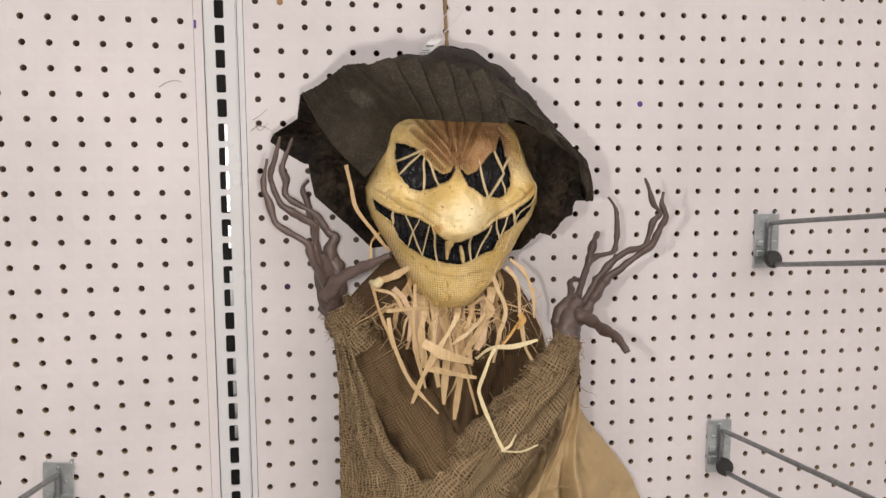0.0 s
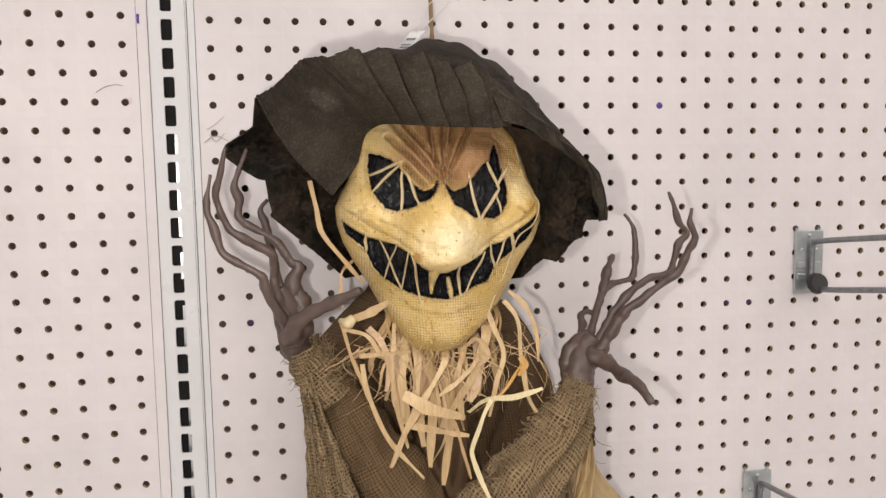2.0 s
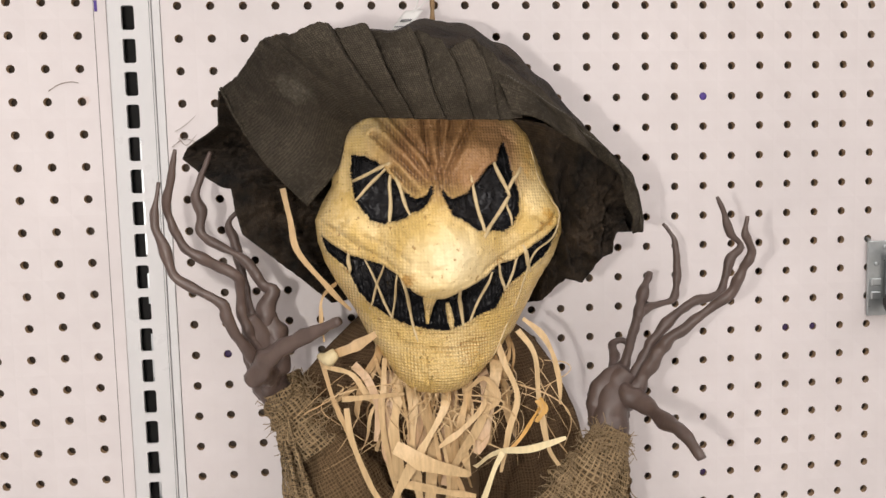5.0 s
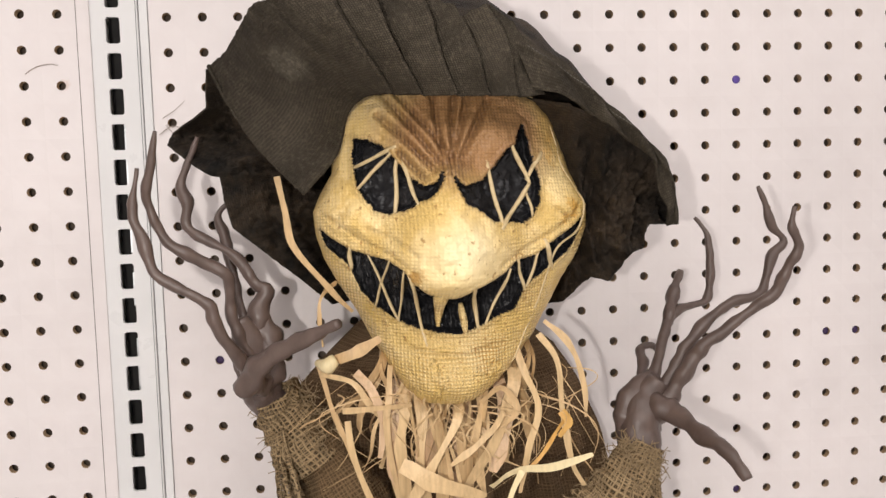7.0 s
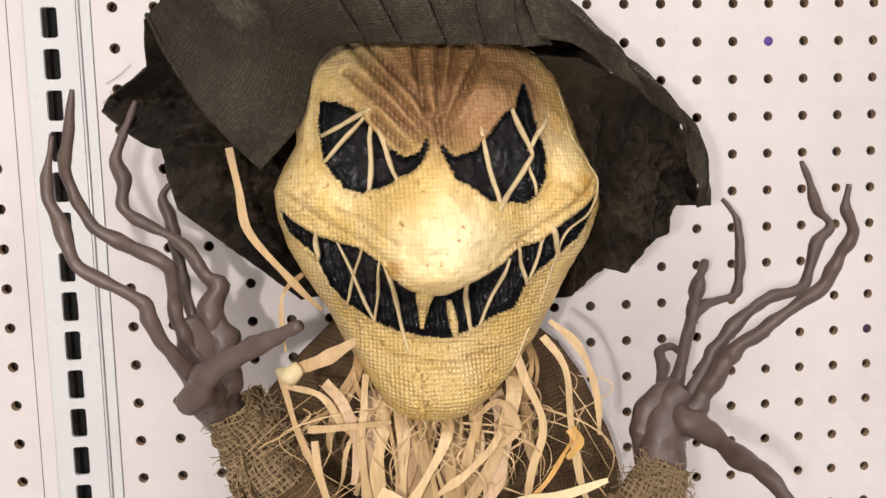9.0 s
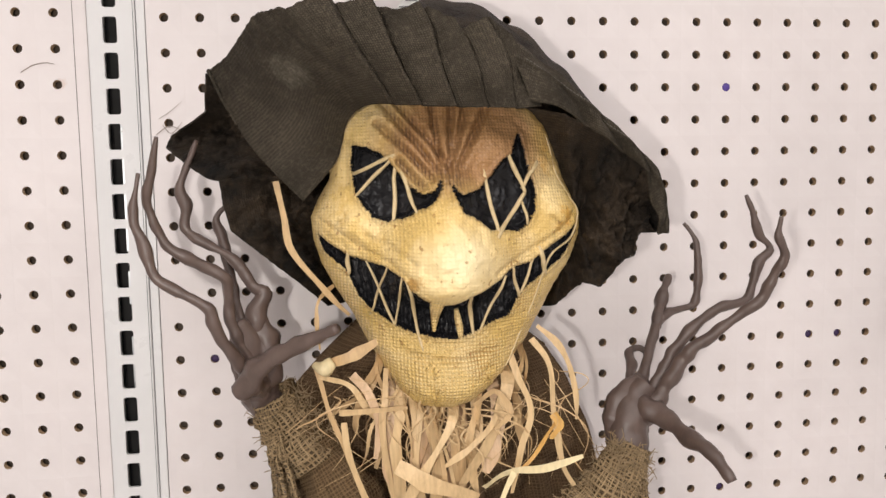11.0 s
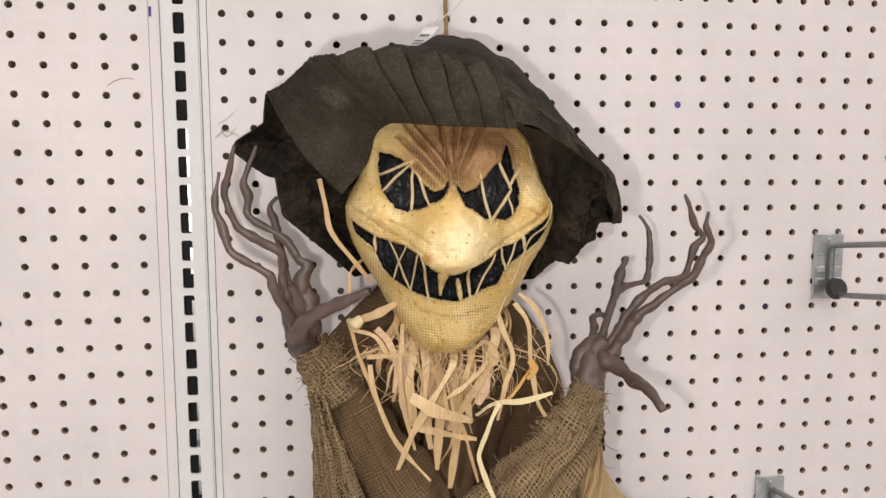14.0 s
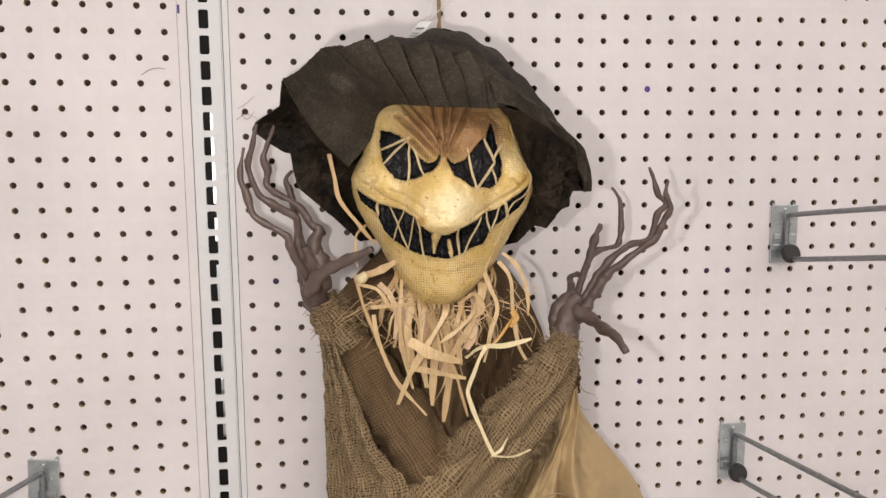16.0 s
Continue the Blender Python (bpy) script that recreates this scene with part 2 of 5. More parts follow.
def felt(name, c, dots, shine, crinkle, dull):
    """Bonded cloth with a fine embossed grid of pale dots, fuzzy in patches."""
    m, nt, b = material(name)
    a, d = weave(nt, dots, (20.0, 0.0012), "XY", "UV", 1.0)
    h = maths(nt, "MULTIPLY", a, d)
    fine = noise_tex(nt, 520.0, 4, rough=0.7)
    worn = noise_tex(nt, 24.0, 4, rough=0.6)
    creased = noise_tex(nt, 75.0, 5, rough=0.65)
    crisp = ramp(nt, worn, ((0.40, grey(0.15)), (0.56, grey(1))))
    spot = maths(nt, "MULTIPLY", ramp(nt, h, ((0.30, grey(0)), (0.75, grey(1)))), crisp)
    col = mix(nt, spot, tuple(v * 0.85 for v in c), tuple(v * 1.75 for v in c))
    col = mix(nt, ramp(nt, fine, ((0.5, grey(0)), (0.72, grey(0.7)))), col, tuple(v * 2.4 for v in c))
    # hollows of the creases darkened in colour as shade, most on the reverse
    crease_shade = ramp(nt, maths(nt, "ADD", maths(nt, "MULTIPLY", worn, 0.5), maths(nt, "MULTIPLY", creased, 0.5)), ((0.36, grey(dull[0])), (0.64, grey(dull[1]))))
    col = mix(nt, 1.0, col, crease_shade, "MULTIPLY")
    tc = nt.nodes.new("ShaderNodeTexCoord")
    mp = nt.nodes.new("ShaderNodeMapping")
    mp.vector_type = "TEXTURE"
    mp.inputs["Location"].default_value = (-0.326, -0.18, 1.548)
    mp.inputs["Scale"].default_value = (0.055, 0.2, 0.046)
    nt.links.new(tc.outputs["Object"], mp.inputs["Vector"])
    ln = nt.nodes.new("ShaderNodeVectorMath")
    ln.operation = "LENGTH"
    nt.links.new(mp.outputs[0], ln.inputs[0])
    chalk = ramp(nt, maths(nt, "ADD", ln.outputs["Value"], maths(nt, "MULTIPLY", worn, 1.6)), ((0.7, grey(0.75)), (2.2, grey(0))))
    chalk = maths(nt, "MULTIPLY", chalk, ramp(nt, fine, ((0.34, grey(0.25)), (0.62, grey(1)))))
    col = mix(nt, chalk, col, (0.20, 0.178, 0.138))
    nt.links.new(col, b.inputs["Base Color"])
    b.inputs["Roughness"].default_value = 0.85 - 0.4 * shine
    b.inputs["Specular IOR Level"].default_value = 0.12 + 0.5 * shine
    bump(nt, maths(nt, "ADD", maths(nt, "ADD", h, fine), maths(nt, "MULTIPLY", creased, crinkle)), 0.7, 0.0006, b)
    return m


FELT = felt("charcoal_bonded_cloth", (0.0590, 0.0485, 0.0360), 0.00155, 0.0, 0.5, (0.55, 1.0))
# fuzzy reverse, its colour also darkened for shade under and behind the brim
FELT_BACK_SHADED = felt("charcoal_cloth_fuzzy_shaded_reverse", (0.0420, 0.0285, 0.0175), 0.0013, 0.3, 9.0, (0.07, 1.0))


def gauze(name, thread, gap, pitch, holes, warp):
    """Loose cheesecloth: thin crossing yarns that wander, open or closed between them."""
    m, nt, b = material(name)
    wx, wz = weave(nt, pitch, warp, "XY", "UV", 1.5)
    vx, vz = weave(nt, pitch * 1.31, (warp[0] * 0.7, warp[1] * 1.6), "XY", "UV", 1.5)
    patch = noise_tex(nt, 34.0, 4)
    fine = noise_tex(nt, 1500.0, 3)
    h = maths(nt, "MAXIMUM", maths(nt, "POWER", wx, 5.0), maths(nt, "MULTIPLY", maths(nt, "POWER", wz, 5.0), 0.9))
    under = maths(nt, "MULTIPLY", maths(nt, "MAXIMUM", maths(nt, "POWER", vx, 7.0), maths(nt, "POWER", vz, 7.0)), 0.6)
    h = maths(nt, "MAXIMUM", h, under)
    yarn = mix(nt, ramp(nt, fine, ((0.3, grey(0)), (0.7, grey(1)))), tuple(v * 0.75 for v in thread), tuple(v * 1.1 for v in thread))
    yarn = mix(nt, ramp(nt, patch, ((0.35, grey(0)), (0.7, grey(0.6)))), yarn, tuple(v * 0.68 for v in thread))
    on = ramp(nt, h, ((0.22, grey(0)), (0.62, grey(1))))
    nt.links.new(mix(nt, on, gap, yarn), b.inputs["Base Color"])
    b.inputs["Roughness"].default_value = 0.9
    b.inputs["Specular IOR Level"].default_value = 0.15
    bump(nt, h, 0.8, 0.0012, b)
    if holes:
        keep = maths(nt, "ADD", on, ramp(nt, patch, ((0.4, grey(0.0)), (0.6, grey(holes)))), True)
        nt.links.new(keep, b.inputs["Alpha"])
    return m


GAUZE = gauze("khaki_cheesecloth", (0.425, 0.305, 0.172), (0.120, 0.077, 0.041), 0.0033, 0.0, (20.0, 0.019))
GAUZE_OPEN = gauze("open_khaki_cheesecloth", (0.425, 0.305, 0.172), (0.145, 0.095, 0.051), 0.0031, 0.8, (22.0, 0.018))
SLEEVE = gauze("brown_khaki_homespun", (0.235, 0.155, 0.082), (0.095, 0.058, 0.030), 0.0026, 0.0, (14.0, 0.008))
TUNIC = gauze("brown_homespun", (0.19, 0.122, 0.068), (0.095, 0.057, 0.031), 0.0026, 0.0, (12.0, 0.006))


def sheer():
    m, nt, b = material("tan_voile")
    patch = noise_tex(nt, 22.0, 4, stretch=(1, 1, 0.35))
    col = mix(nt, patch, (0.56, 0.405, 0.21), (0.43, 0.295, 0.14))
    nt.links.new(col, b.inputs["Base Color"])
    b.inputs["Roughness"].default_value = 0.75
    b.inputs["Sheen Weight"].default_value = 0.1
    nt.links.new(ramp(nt, patch, ((0.3, grey(0.72)), (0.7, grey(0.9)))), b.inputs["Alpha"])
    bump(nt, noise_tex(nt, 160.0, 4, stretch=(1, 1, 0.3)), 0.35, 0.0008, b)
    return m


VOILE = sheer()


def straw(name, c1, c2):
    m, nt, b = material(name)
    info = nt.nodes.new("ShaderNodeObjectInfo")
    fib = noise_tex(nt, 420.0, 4, stretch=(1, 1, 0.12))
    col = mix(nt, info.outputs["Random"], c1, c2)
    col = mix(nt, ramp(nt, fib, ((0.35, grey(0)), (0.75, grey(0.55)))), col, tuple(v * 0.6 for v in c1))
    nt.links.new(col, b.inputs["Base Color"])
    b.inputs["Roughness"].default_value = 0.5
    b.inputs["Subsurface Weight"].default_value = 0.0
    bump(nt, fib, 0.5, 0.0004, b)
    return m


RAFFIA = straw("dry_raffia", (0.54, 0.355, 0.175), (0.68, 0.49, 0.265))
RAFFIA_WIDE = straw("broad_raffia", (0.60, 0.40, 0.235), (0.70, 0.49, 0.31))
RAFFIA_GOLD = straw("golden_raffia", (0.62, 0.33, 0.08), (0.68, 0.42, 0.13))
RAFFIA_PALE = straw("pale_raffia", (0.80, 0.68, 0.42), (0.76, 0.62, 0.36))


# ---- mesh helpers ----
def link(name, verts, faces, mats, parent=None, label="", index=None, smooth=True):
    me = bpy.data.meshes.new(name)
    me.from_pydata([tuple(v) for v in verts], [], faces)
    for m in mats if isinstance(mats, (list, tuple)) else [mats]:
        me.materials.append(m)
    if index is not None:
        me.polygons.foreach_set("material_index", index)
    me.polygons.foreach_set("use_smooth", [smooth] * len(me.polygons))
    me.update()
    ob = new(name, me)
    ob.parent = parent
    return tagged(ob, label)


def from_bm(name, bm, mat, parent=None, label="", smooth=False):
    me = bpy.data.meshes.new(name)
    bm.to_mesh(me)
    bm.free()
    me.materials.append(mat)
    me.polygons.foreach_set("use_smooth", [smooth] * len(me.polygons))
    ob = new(name, me)
    ob.parent = parent
    return tagged(ob, label)


def box(bm, x0, y0, z0, x1, y1, z1, bevel=0.0):
    made = bmesh.ops.create_cube(bm, size=1, matrix=Matrix.Translation(((x0 + x1) / 2, (y0 + y1) / 2, (z0 + z1) / 2)) @ Matrix.Diagonal((x1 - x0, y1 - y0, z1 - z0, 1)))
    if bevel:
        edges = list({e for v in made["verts"] for e in v.link_edges})
        bmesh.ops.bevel(bm, geom=edges, offset=bevel, segments=2, affect="EDGES", profile=0.6)


def spline(points, n):
    """n + 1 places along a smooth line through the points, at even steps."""
    p = np.array(points, float)
    q = np.vstack([2 * p[0] - p[1], p, 2 * p[-1] - p[-2]])
    out = []
    for i in range(len(p) - 1):
        a, b, c, d = q[i:i + 4]
        for s in np.linspace(0, 1, 12, endpoint=False):
            out.append(0.5 * (2 * b + (c - a) * s + (2 * a - 5 * b + 4 * c - d) * s**2 + (3 * b - a - 3 * c + d) * s**3))
    out = np.array(out + [p[-1]])
    gone = np.r_[0, np.cumsum(np.linalg.norm(np.diff(out, axis=0), axis=1))]
    return np.stack([np.interp(np.linspace(0, gone[-1], n + 1), gone, out[:, k]) for k in range(out.shape[1])], 1)


def tube(points, radii, n=None, sides=8, lumps=0.0, seed=0, flat=1.0):
    """Verts and faces of a limb along a smooth line, with capped ends. lumps: knots and swellings, as a share of the radius."""
    n = n or 6 * (len(points) - 1)
    line = spline(points, n)
    rad = np.interp(np.linspace(0, 1, n + 1), np.linspace(0, 1, len(radii)), radii)
    verts, faces = [], []
    side = Vector((0.3, -1, 0.2))
    for i, p in enumerate(line):
        d = Vector(line[min(i + 1, n)] - line[max(i - 1, 0)]).normalized()
        a = (side - d * side.dot(d)).normalized()
        side, b = a, d.cross(a)
        for k in range(sides):
            w = 2 * math.pi * k / sides
            off = a * math.cos(w) * flat + b * math.sin(w)
            at = Vector(p) + off * rad[i]
            g = 1 + lumps * noise.noise(Vector((seed * 7.3, 0, 0)) + Vector(at) * 110) + 0.5 * lumps * noise.noise(Vector((0, seed * 3.1, 0)) + Vector(p) * 70)
            verts.append(tuple(Vector(p) + off * rad[i] * g))
    for i in range(n):
        for k in range(sides):
            a, b = i * sides + k, i * sides + (k + 1) % sides
            faces.append((a, b, b + sides, a + sides))
    faces.append(tuple(range(sides))[::-1])
    faces.append(tuple(range(n * sides, (n + 1) * sides)))
    return verts, faces


def sheet(rows, cols, f):
    verts = [f(i / rows, j / cols) for i in range(rows + 1) for j in range(cols + 1)]
    w = cols + 1
    faces = [(i * w + j, i * w + j + 1, (i + 1) * w + j + 1, (i + 1) * w + j) for i in range(rows) for j in range(cols)]
    return verts, faces


def cloth(name, rows, cols, f, mat, parent=None, label="", thick=0.0012, index=None):
    verts, faces = sheet(rows, cols, f)
    ob = link(name, verts, faces, mat, parent, label, index)
    grid = np.array([tuple(v) for v in verts]).reshape(rows + 1, cols + 1, 3)
    tall = np.linalg.norm(np.diff(grid, axis=0), axis=2).sum(0).mean()
    wide = np.linalg.norm(np.diff(grid, axis=1), axis=2).sum(1).mean()
    layer = ob.data.uv_layers.new(name="cloth")
    which = np.array([k for q in faces for k in q])
    layer.data.foreach_set("uv", np.stack([which % (cols + 1) * (wide / cols), which // (cols + 1) * (tall / rows)], 1).ravel())
    mod = ob.modifiers.new("thickness", "SOLIDIFY")
    mod.thickness, mod.offset = thick, 0
    return ob


def poly(points, n):
    """n + 1 even steps along straight runs between the points."""
    p = np.array(points, float)
    gone = np.r_[0, np.cumsum(np.linalg.norm(np.diff(p, axis=0), axis=1))]
    return np.stack([np.interp(np.linspace(0, gone[-1], n + 1), gone, p[:, k]) for k in range(3)], 1)


def along(line, t):
    """The place at the share t of a line of even steps."""
    k = t * (len(line) - 1)
    n = min(int(k), len(line) - 2)
    return Vector(line[n]).lerp(Vector(line[n + 1]), k - n)


def mm(*pts):
    return [tuple(v / 1000 for v in p) for p in pts]


def fbm(x, y, z, s, seed=0.0):
    return noise.fractal(Vector((x * s + seed, y * s - seed, z * s + 2 * seed)), 0.9, 2.0, 4)


# ---- the shop round the aisle ----
def slab(name, x0, y0, z0, x1, y1, z1, mat, label, category):
    bm = bmesh.new()
    box(bm, x0, y0, z0, x1, y1, z1)
    return tagged(from_bm(name, bm, mat), label, category, kind="structure")


slab("floor", -3.6, -4.6, -0.1, 3.2, 0.4, 0, FLOOR, "pale speckled vinyl floor of the shop aisle", "floor")
slab("ceiling", -3.6, -4.6, CEIL, 3.2, 0.4, CEIL + 0.1, WALL, "plain off-white shop ceiling over the aisle", "ceiling")
slab("wall_north", -3.6, 0.2, 0, 3.2, 0.4, CEIL, WALL, "plain wall behind the pegboard display", "wall")
slab("wall_south", -3.6, -4.6, 0, 3.2, -4.4, CEIL, WALL, "plain wall on the far side of the aisle", "wall")
slab("wall_west", -3.8, -4.6, 0, -3.6, 0.4, CEIL, WALL, "plain wall at the end of the aisle", "wall")
slab("wall_east", 3.2, -4.6, 0, 3.4, 0.4, CEIL, WALL, "plain wall at the other end of the aisle", "wall")

PITCH = 0.0254
ROW = 1.56


def pegboard(name, x_first, cols, z_top, rows, label):
    """A painted hardboard panel with a real hole in every cell, and the raw board showing inside the holes."""
    verts, faces, index = [], [], []
    h, r, thick = PITCH / 2, 0.00335, 0.0048
    ring, shared = [], {}
    for k in range(12):
        a = math.radians(45 + 30 * k)
        ring.append((math.cos(a), math.sin(a)))
    for i in range(cols):
        for j in range(rows):
            x, z = x_first + i * PITCH, z_top - j * PITCH
            edge = []
            for c, s in ring:
                g = 1 / max(abs(c), abs(s))
                key = (round(i * 1000 + c * g * 500), round(j * 1000 - s * g * 500))
                if key not in shared:
                    shared[key] = len(verts)
                    verts.append((x + c * g * h, 0, z + s * g * h))
                edge.append(shared[key])
            n = len(verts) - 12
            verts += [(x + c * r, 0.0003, z + s * r) for c, s in ring]
            verts += [(x + c * r * 0.96, thick, z + s * r * 0.96) for c, s in ring]
            for k in range(12):
                m = (k + 1) % 12
                faces += [(edge[k], edge[m], n + 12 + m, n + 12 + k), (n + 12 + k, n + 12 + m, n + 24 + m, n + 24 + k)]
                index += [0, 1]
    ob = link(name, verts, faces, [PAINT, HARDBOARD], None, label, index, False)
    tagged(ob, label, "pegboard", kind="structure")
    x0, x1 = x_first - h, x_first + (cols - 0.5) * PITCH
    z0, z1 = z_top - (rows - 0.5) * PITCH, z_top + h
    bm = bmesh.new()
    box(bm, x0, 0.0125, z0, x1, 0.017, z1)
    from_bm("back_panel", bm, BACKING, ob, "dark panel behind the holes")
    return ob


LEFT_PHASE = 0.15 * PITCH
pegboard("wall_pegboard_1", -17 * PITCH, 48, ROW + 16 * PITCH, 62, "off-white painted pegboard panel with rows of holes")
left_board = pegboard("wall_pegboard_2", -67 * PITCH, 48, ROW + 16 * PITCH + LEFT_PHASE, 62, "off-white painted pegboard panel beside the slotted upright")
left_board.matrix_world = pose(-0.495, 0, 0, 0, 0, 1.6) @ pose(0.495, 0, -0.0012)


def upright():
    """A slotted steel upright: the slotted face, a narrow flange each side and the channel behind, its shade put into
    the colour.
    """
    x0, x1, front = -0.4832, -0.4525, -0.0035
    top, count = ROW + 15.61 * PITCH, 62
    verts, faces = [], []
    h, xc, hw, hh, rc = PITCH / 2, -0.4687, 0.0049, 0.0094, 0.0018
    slot = []
    for sx, sz, a0 in ((1, 1, 0), (-1, 1, 90), (-1, -1, 180), (1, -1, 270)):
        for k in range(3):
            a = math.radians(a0 + 45 * k)
            slot.append((xc + sx * (hw - rc) + rc * math.cos(a), sz * (hh - rc) + rc * math.sin(a)))
    outer = []
    for sx, sz in ((x1, 1), (x0, 1), (x0, -1), (x1, -1)):
        outer.append((sx, sz * h))
    for j in range(count):
        z, n = top - j * PITCH, len(verts)
        verts += [(x, front, z + dz) for x, dz in outer]
        verts += [(x, front, z + dz) for x, dz in slot]
        verts += [(x, front + 0.0022, z + dz) for x, dz in slot]
        for q in range(4):
            o, o2 = n + q, n + (q + 1) % 4
            s0 = n + 4 + 3 * q
            faces += [(o, s0, s0 + 1), (o, s0 + 1, s0 + 2), (o, s0 + 2, n + 4 + (3 * q + 3) % 12, o2)]
        for k in range(12):
            m = (k + 1) % 12
            faces.append((n + 4 + k, n + 4 + m, n + 16 + m, n + 16 + k))
    ob = link("trim_upright", verts, faces, STEEL_WHITE, None, "", None, False)
    tagged(ob, "white steel shelving upright with a column of slots", "upright", kind="structure")
    z0, z1 = top - (count - 0.5) * PITCH, top + h
    for a, b, y, depth in ((x0 - 0.0012, x0, front + 0.0006, 0.02), (x1, x1 + 0.0012, front + 0.0006, 0.02), (x1 + 0.0017, -0.4449, -0.0014, 0.012)):
        bm = bmesh.new()
        box(bm, a, y, z0, b, y + depth, z1, 0.0005)
        from_bm("flange", bm, STEEL_WHITE, ob)
    bm = bmesh.new()
    box(bm, -0.4951, 0.0002, z0, x0 - 0.0026, 0.0048, z1, 0.0004)
    from_bm("edge_strip", bm, PAINT, ob, "painted edge of the board beside the upright")
    # near-black sheet that stands in for the shade inside the channel
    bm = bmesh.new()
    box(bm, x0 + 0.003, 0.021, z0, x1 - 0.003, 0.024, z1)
    from_bm("channel_back", bm, CHANNEL_SHADE, ob, "back of the channel, coloured near-black for the shade inside")
    # added steel slivers, each turned to throw torchlight back at the camera's start
    for low, high, wide in ((1.185, 1.199, 0.006), (1.206, 1.226, 0.004), (1.231, 1.251, 0.006), (1.256, 1.277, 0.004), (1.330, 1.375, 0.005), (1.400, 1.425, 0.005), (1.44, 1.54, 0.005)):
        mid = Vector((-0.4662, 0.008, (low + high) / 2))
        face = ((Vector((-0.356, -0.785, 1.48)) - mid).normalized() + (Vector(TORCH) - mid).normalized()).normalized()
        bm = bmesh.new()
        box(bm, -wide / 2, -0.0006, (low - high) / 2, wide / 2, 0.0006, (high - low) / 2, 0.0002)
        bm.transform(Matrix.Translation(mid) @ Matrix.Rotation(math.atan2(face.x, -face.y), 4, "Z"))
        from_bm("web_glint", bm, BRIGHT, ob, "bare steel sliver added in the channel to catch the torch")


upright()


def plug(x, z, mat, label, y):
    bm = bmesh.new()
    bmesh.ops.create_uvsphere(bm, u_segments=12, v_segments=6, radius=1, matrix=Matrix.Translation((x, y, z)) @ Matrix.Diagonal((0.0034, 0.0012, 0.0034, 1)))
    tagged(from_bm("hole_plug", bm, mat, None, "", True), label, "plug", "plugs in the pegboard")


plug(0, ROW, PURPLE, "bright purple plug filling a pegboard hole", 0.0006)
plug(0, ROW - 13 * PITCH, PURPLE_DARK, "dark purple plug sunk in a pegboard hole", 0.0025)
plug(3 * PITCH, ROW - 8 * PITCH, PURPLE_DARK, "dark purple plug sunk in a pegboard hole", 0.0025)
plug(4 * PITCH, ROW - 8 * PITCH, PURPLE_DARK, "dark purple plug sunk in a pegboard hole", 0.0025)
plug(-16 * PITCH, ROW - 8 * PITCH, PURPLE_DARK, "dark purple plug sunk in a pegboard hole", 0.0025)
plug(-24 * PITCH, ROW + LEFT_PHASE - 14 * PITCH, PURPLE_DARK, "dark purple plug sunk in a pegboard hole", 0.0025)
plug(-16 * PITCH, ROW + 4 * PITCH, ORANGE, "orange-brown putty filling a pegboard hole", 0.001)


bm = bmesh.new()
box(bm, -0.4945, -0.0004, 1.632, -0.4922, 0.0003, 1.6405, 0.0002)
tagged(from_bm("ink_mark", bm, PURPLE), "small purple ink mark on the white board", "ink mark")


# ---- display hooks ----
def hook():
    base = new("display_hook")
    bm = bmesh.new()
    box(bm, -0.0158, -0.0032, -0.0342, 0.0158, -0.001, 0.0325, 0.0008)
    plate = from_bm("back_plate", bm, GALV, base, "stamped galvanised back plate")
    for z in (-0.004, -0.016):
        bm = bmesh.new()
        box(bm, 0.002, -0.0052, z - 0.0035, 0.0135, -0.0028, z + 0.0035, 0.0011)
        box(bm, -0.0135, -0.0052, z - 0.0035, -0.004, -0.0028, z + 0.0035, 0.0011)
        from_bm("rib", bm, GALV, plate)
    for x, z in ((0.0, 0.027), (-0.008, 0.012), (0.008, 0.012)):
        bm = bmesh.new()
        bmesh.ops.create_uvsphere(bm, u_segments=10, v_segments=6, radius=0.0022, matrix=Matrix.Translation((x, -0.0034, z)) @ Matrix.Diagonal((1, 0.5, 1, 1)))
        from_bm("dimple", bm, GALV, plate, "", True)
    for x in (-PITCH / 2, PITCH / 2):
        v, f = tube([(x, -0.0015, 0.030), (x, 0.001, 0.0335), (x, 0.006, 0.0345), (x, 0.012, 0.0360)], (0.0019, 0.0019, 0.0016), 8, 8)
        link("peg", v, f, GALV, plate)
    rise = 0.105
    line = [(0.001, -0.26, 0.021 + 0.26 * rise), (0.001, -0.13, 0.021 + 0.13 * rise), (0.001, -0.02, 0.0225), (0.001, -0.0085, 0.0185), (0.001, -0.0066, 0.008), (0.001, -0.0066, -0.012), (0.001, -0.0085, -0.024), (0.001, -0.02, -0.0275), (0.001, -0.11, -0.0295 + 0.1 * 0.14), (0.001, -0.24, -0.0295 + 0.23 * 0.14)]
    v, f = tube(line, (0.0029, 0.0029), 70, 12)
    link("rod", v, f, ROD, base, "bent steel rod with two arms")
    bm = bmesh.new()
    bmesh.ops.create_cone(bm, cap_ends=True, segments=24, radius1=0.0112, radius2=0.0100, depth=0.006, matrix=Matrix.Translation((0.0, -0.018, -0.0215)) @ Matrix.Rotation(radians(76), 4, "X"))
    bmesh.ops.bevel(bm, geom=[e for e in bm.edges if len(e.link_faces) == 2 and e.calc_face_angle(0) > 0.8], offset=0.001, segments=2, affect="EDGES")
    from_bm("stop_disc", bm, RUBBER, base, "black rubber stop disc")
    return tagged(base, "galvanised double-arm display hook plugged into the pegboard", "display hook", "hooks on the pegboard")


first = hook()
first.matrix_world = pose(6.55 * PITCH, 0, 1.3985)
copy_thing(first, pose(4.5 * PITCH, 0, 1.1425))
copy_thing(first, pose(-25.66 * PITCH, -0.0045, 1.1425, 0, 3, -5))


# ---- the hanging scarecrow ----
FACE_X, FACE_Z = -0.243, 1.437
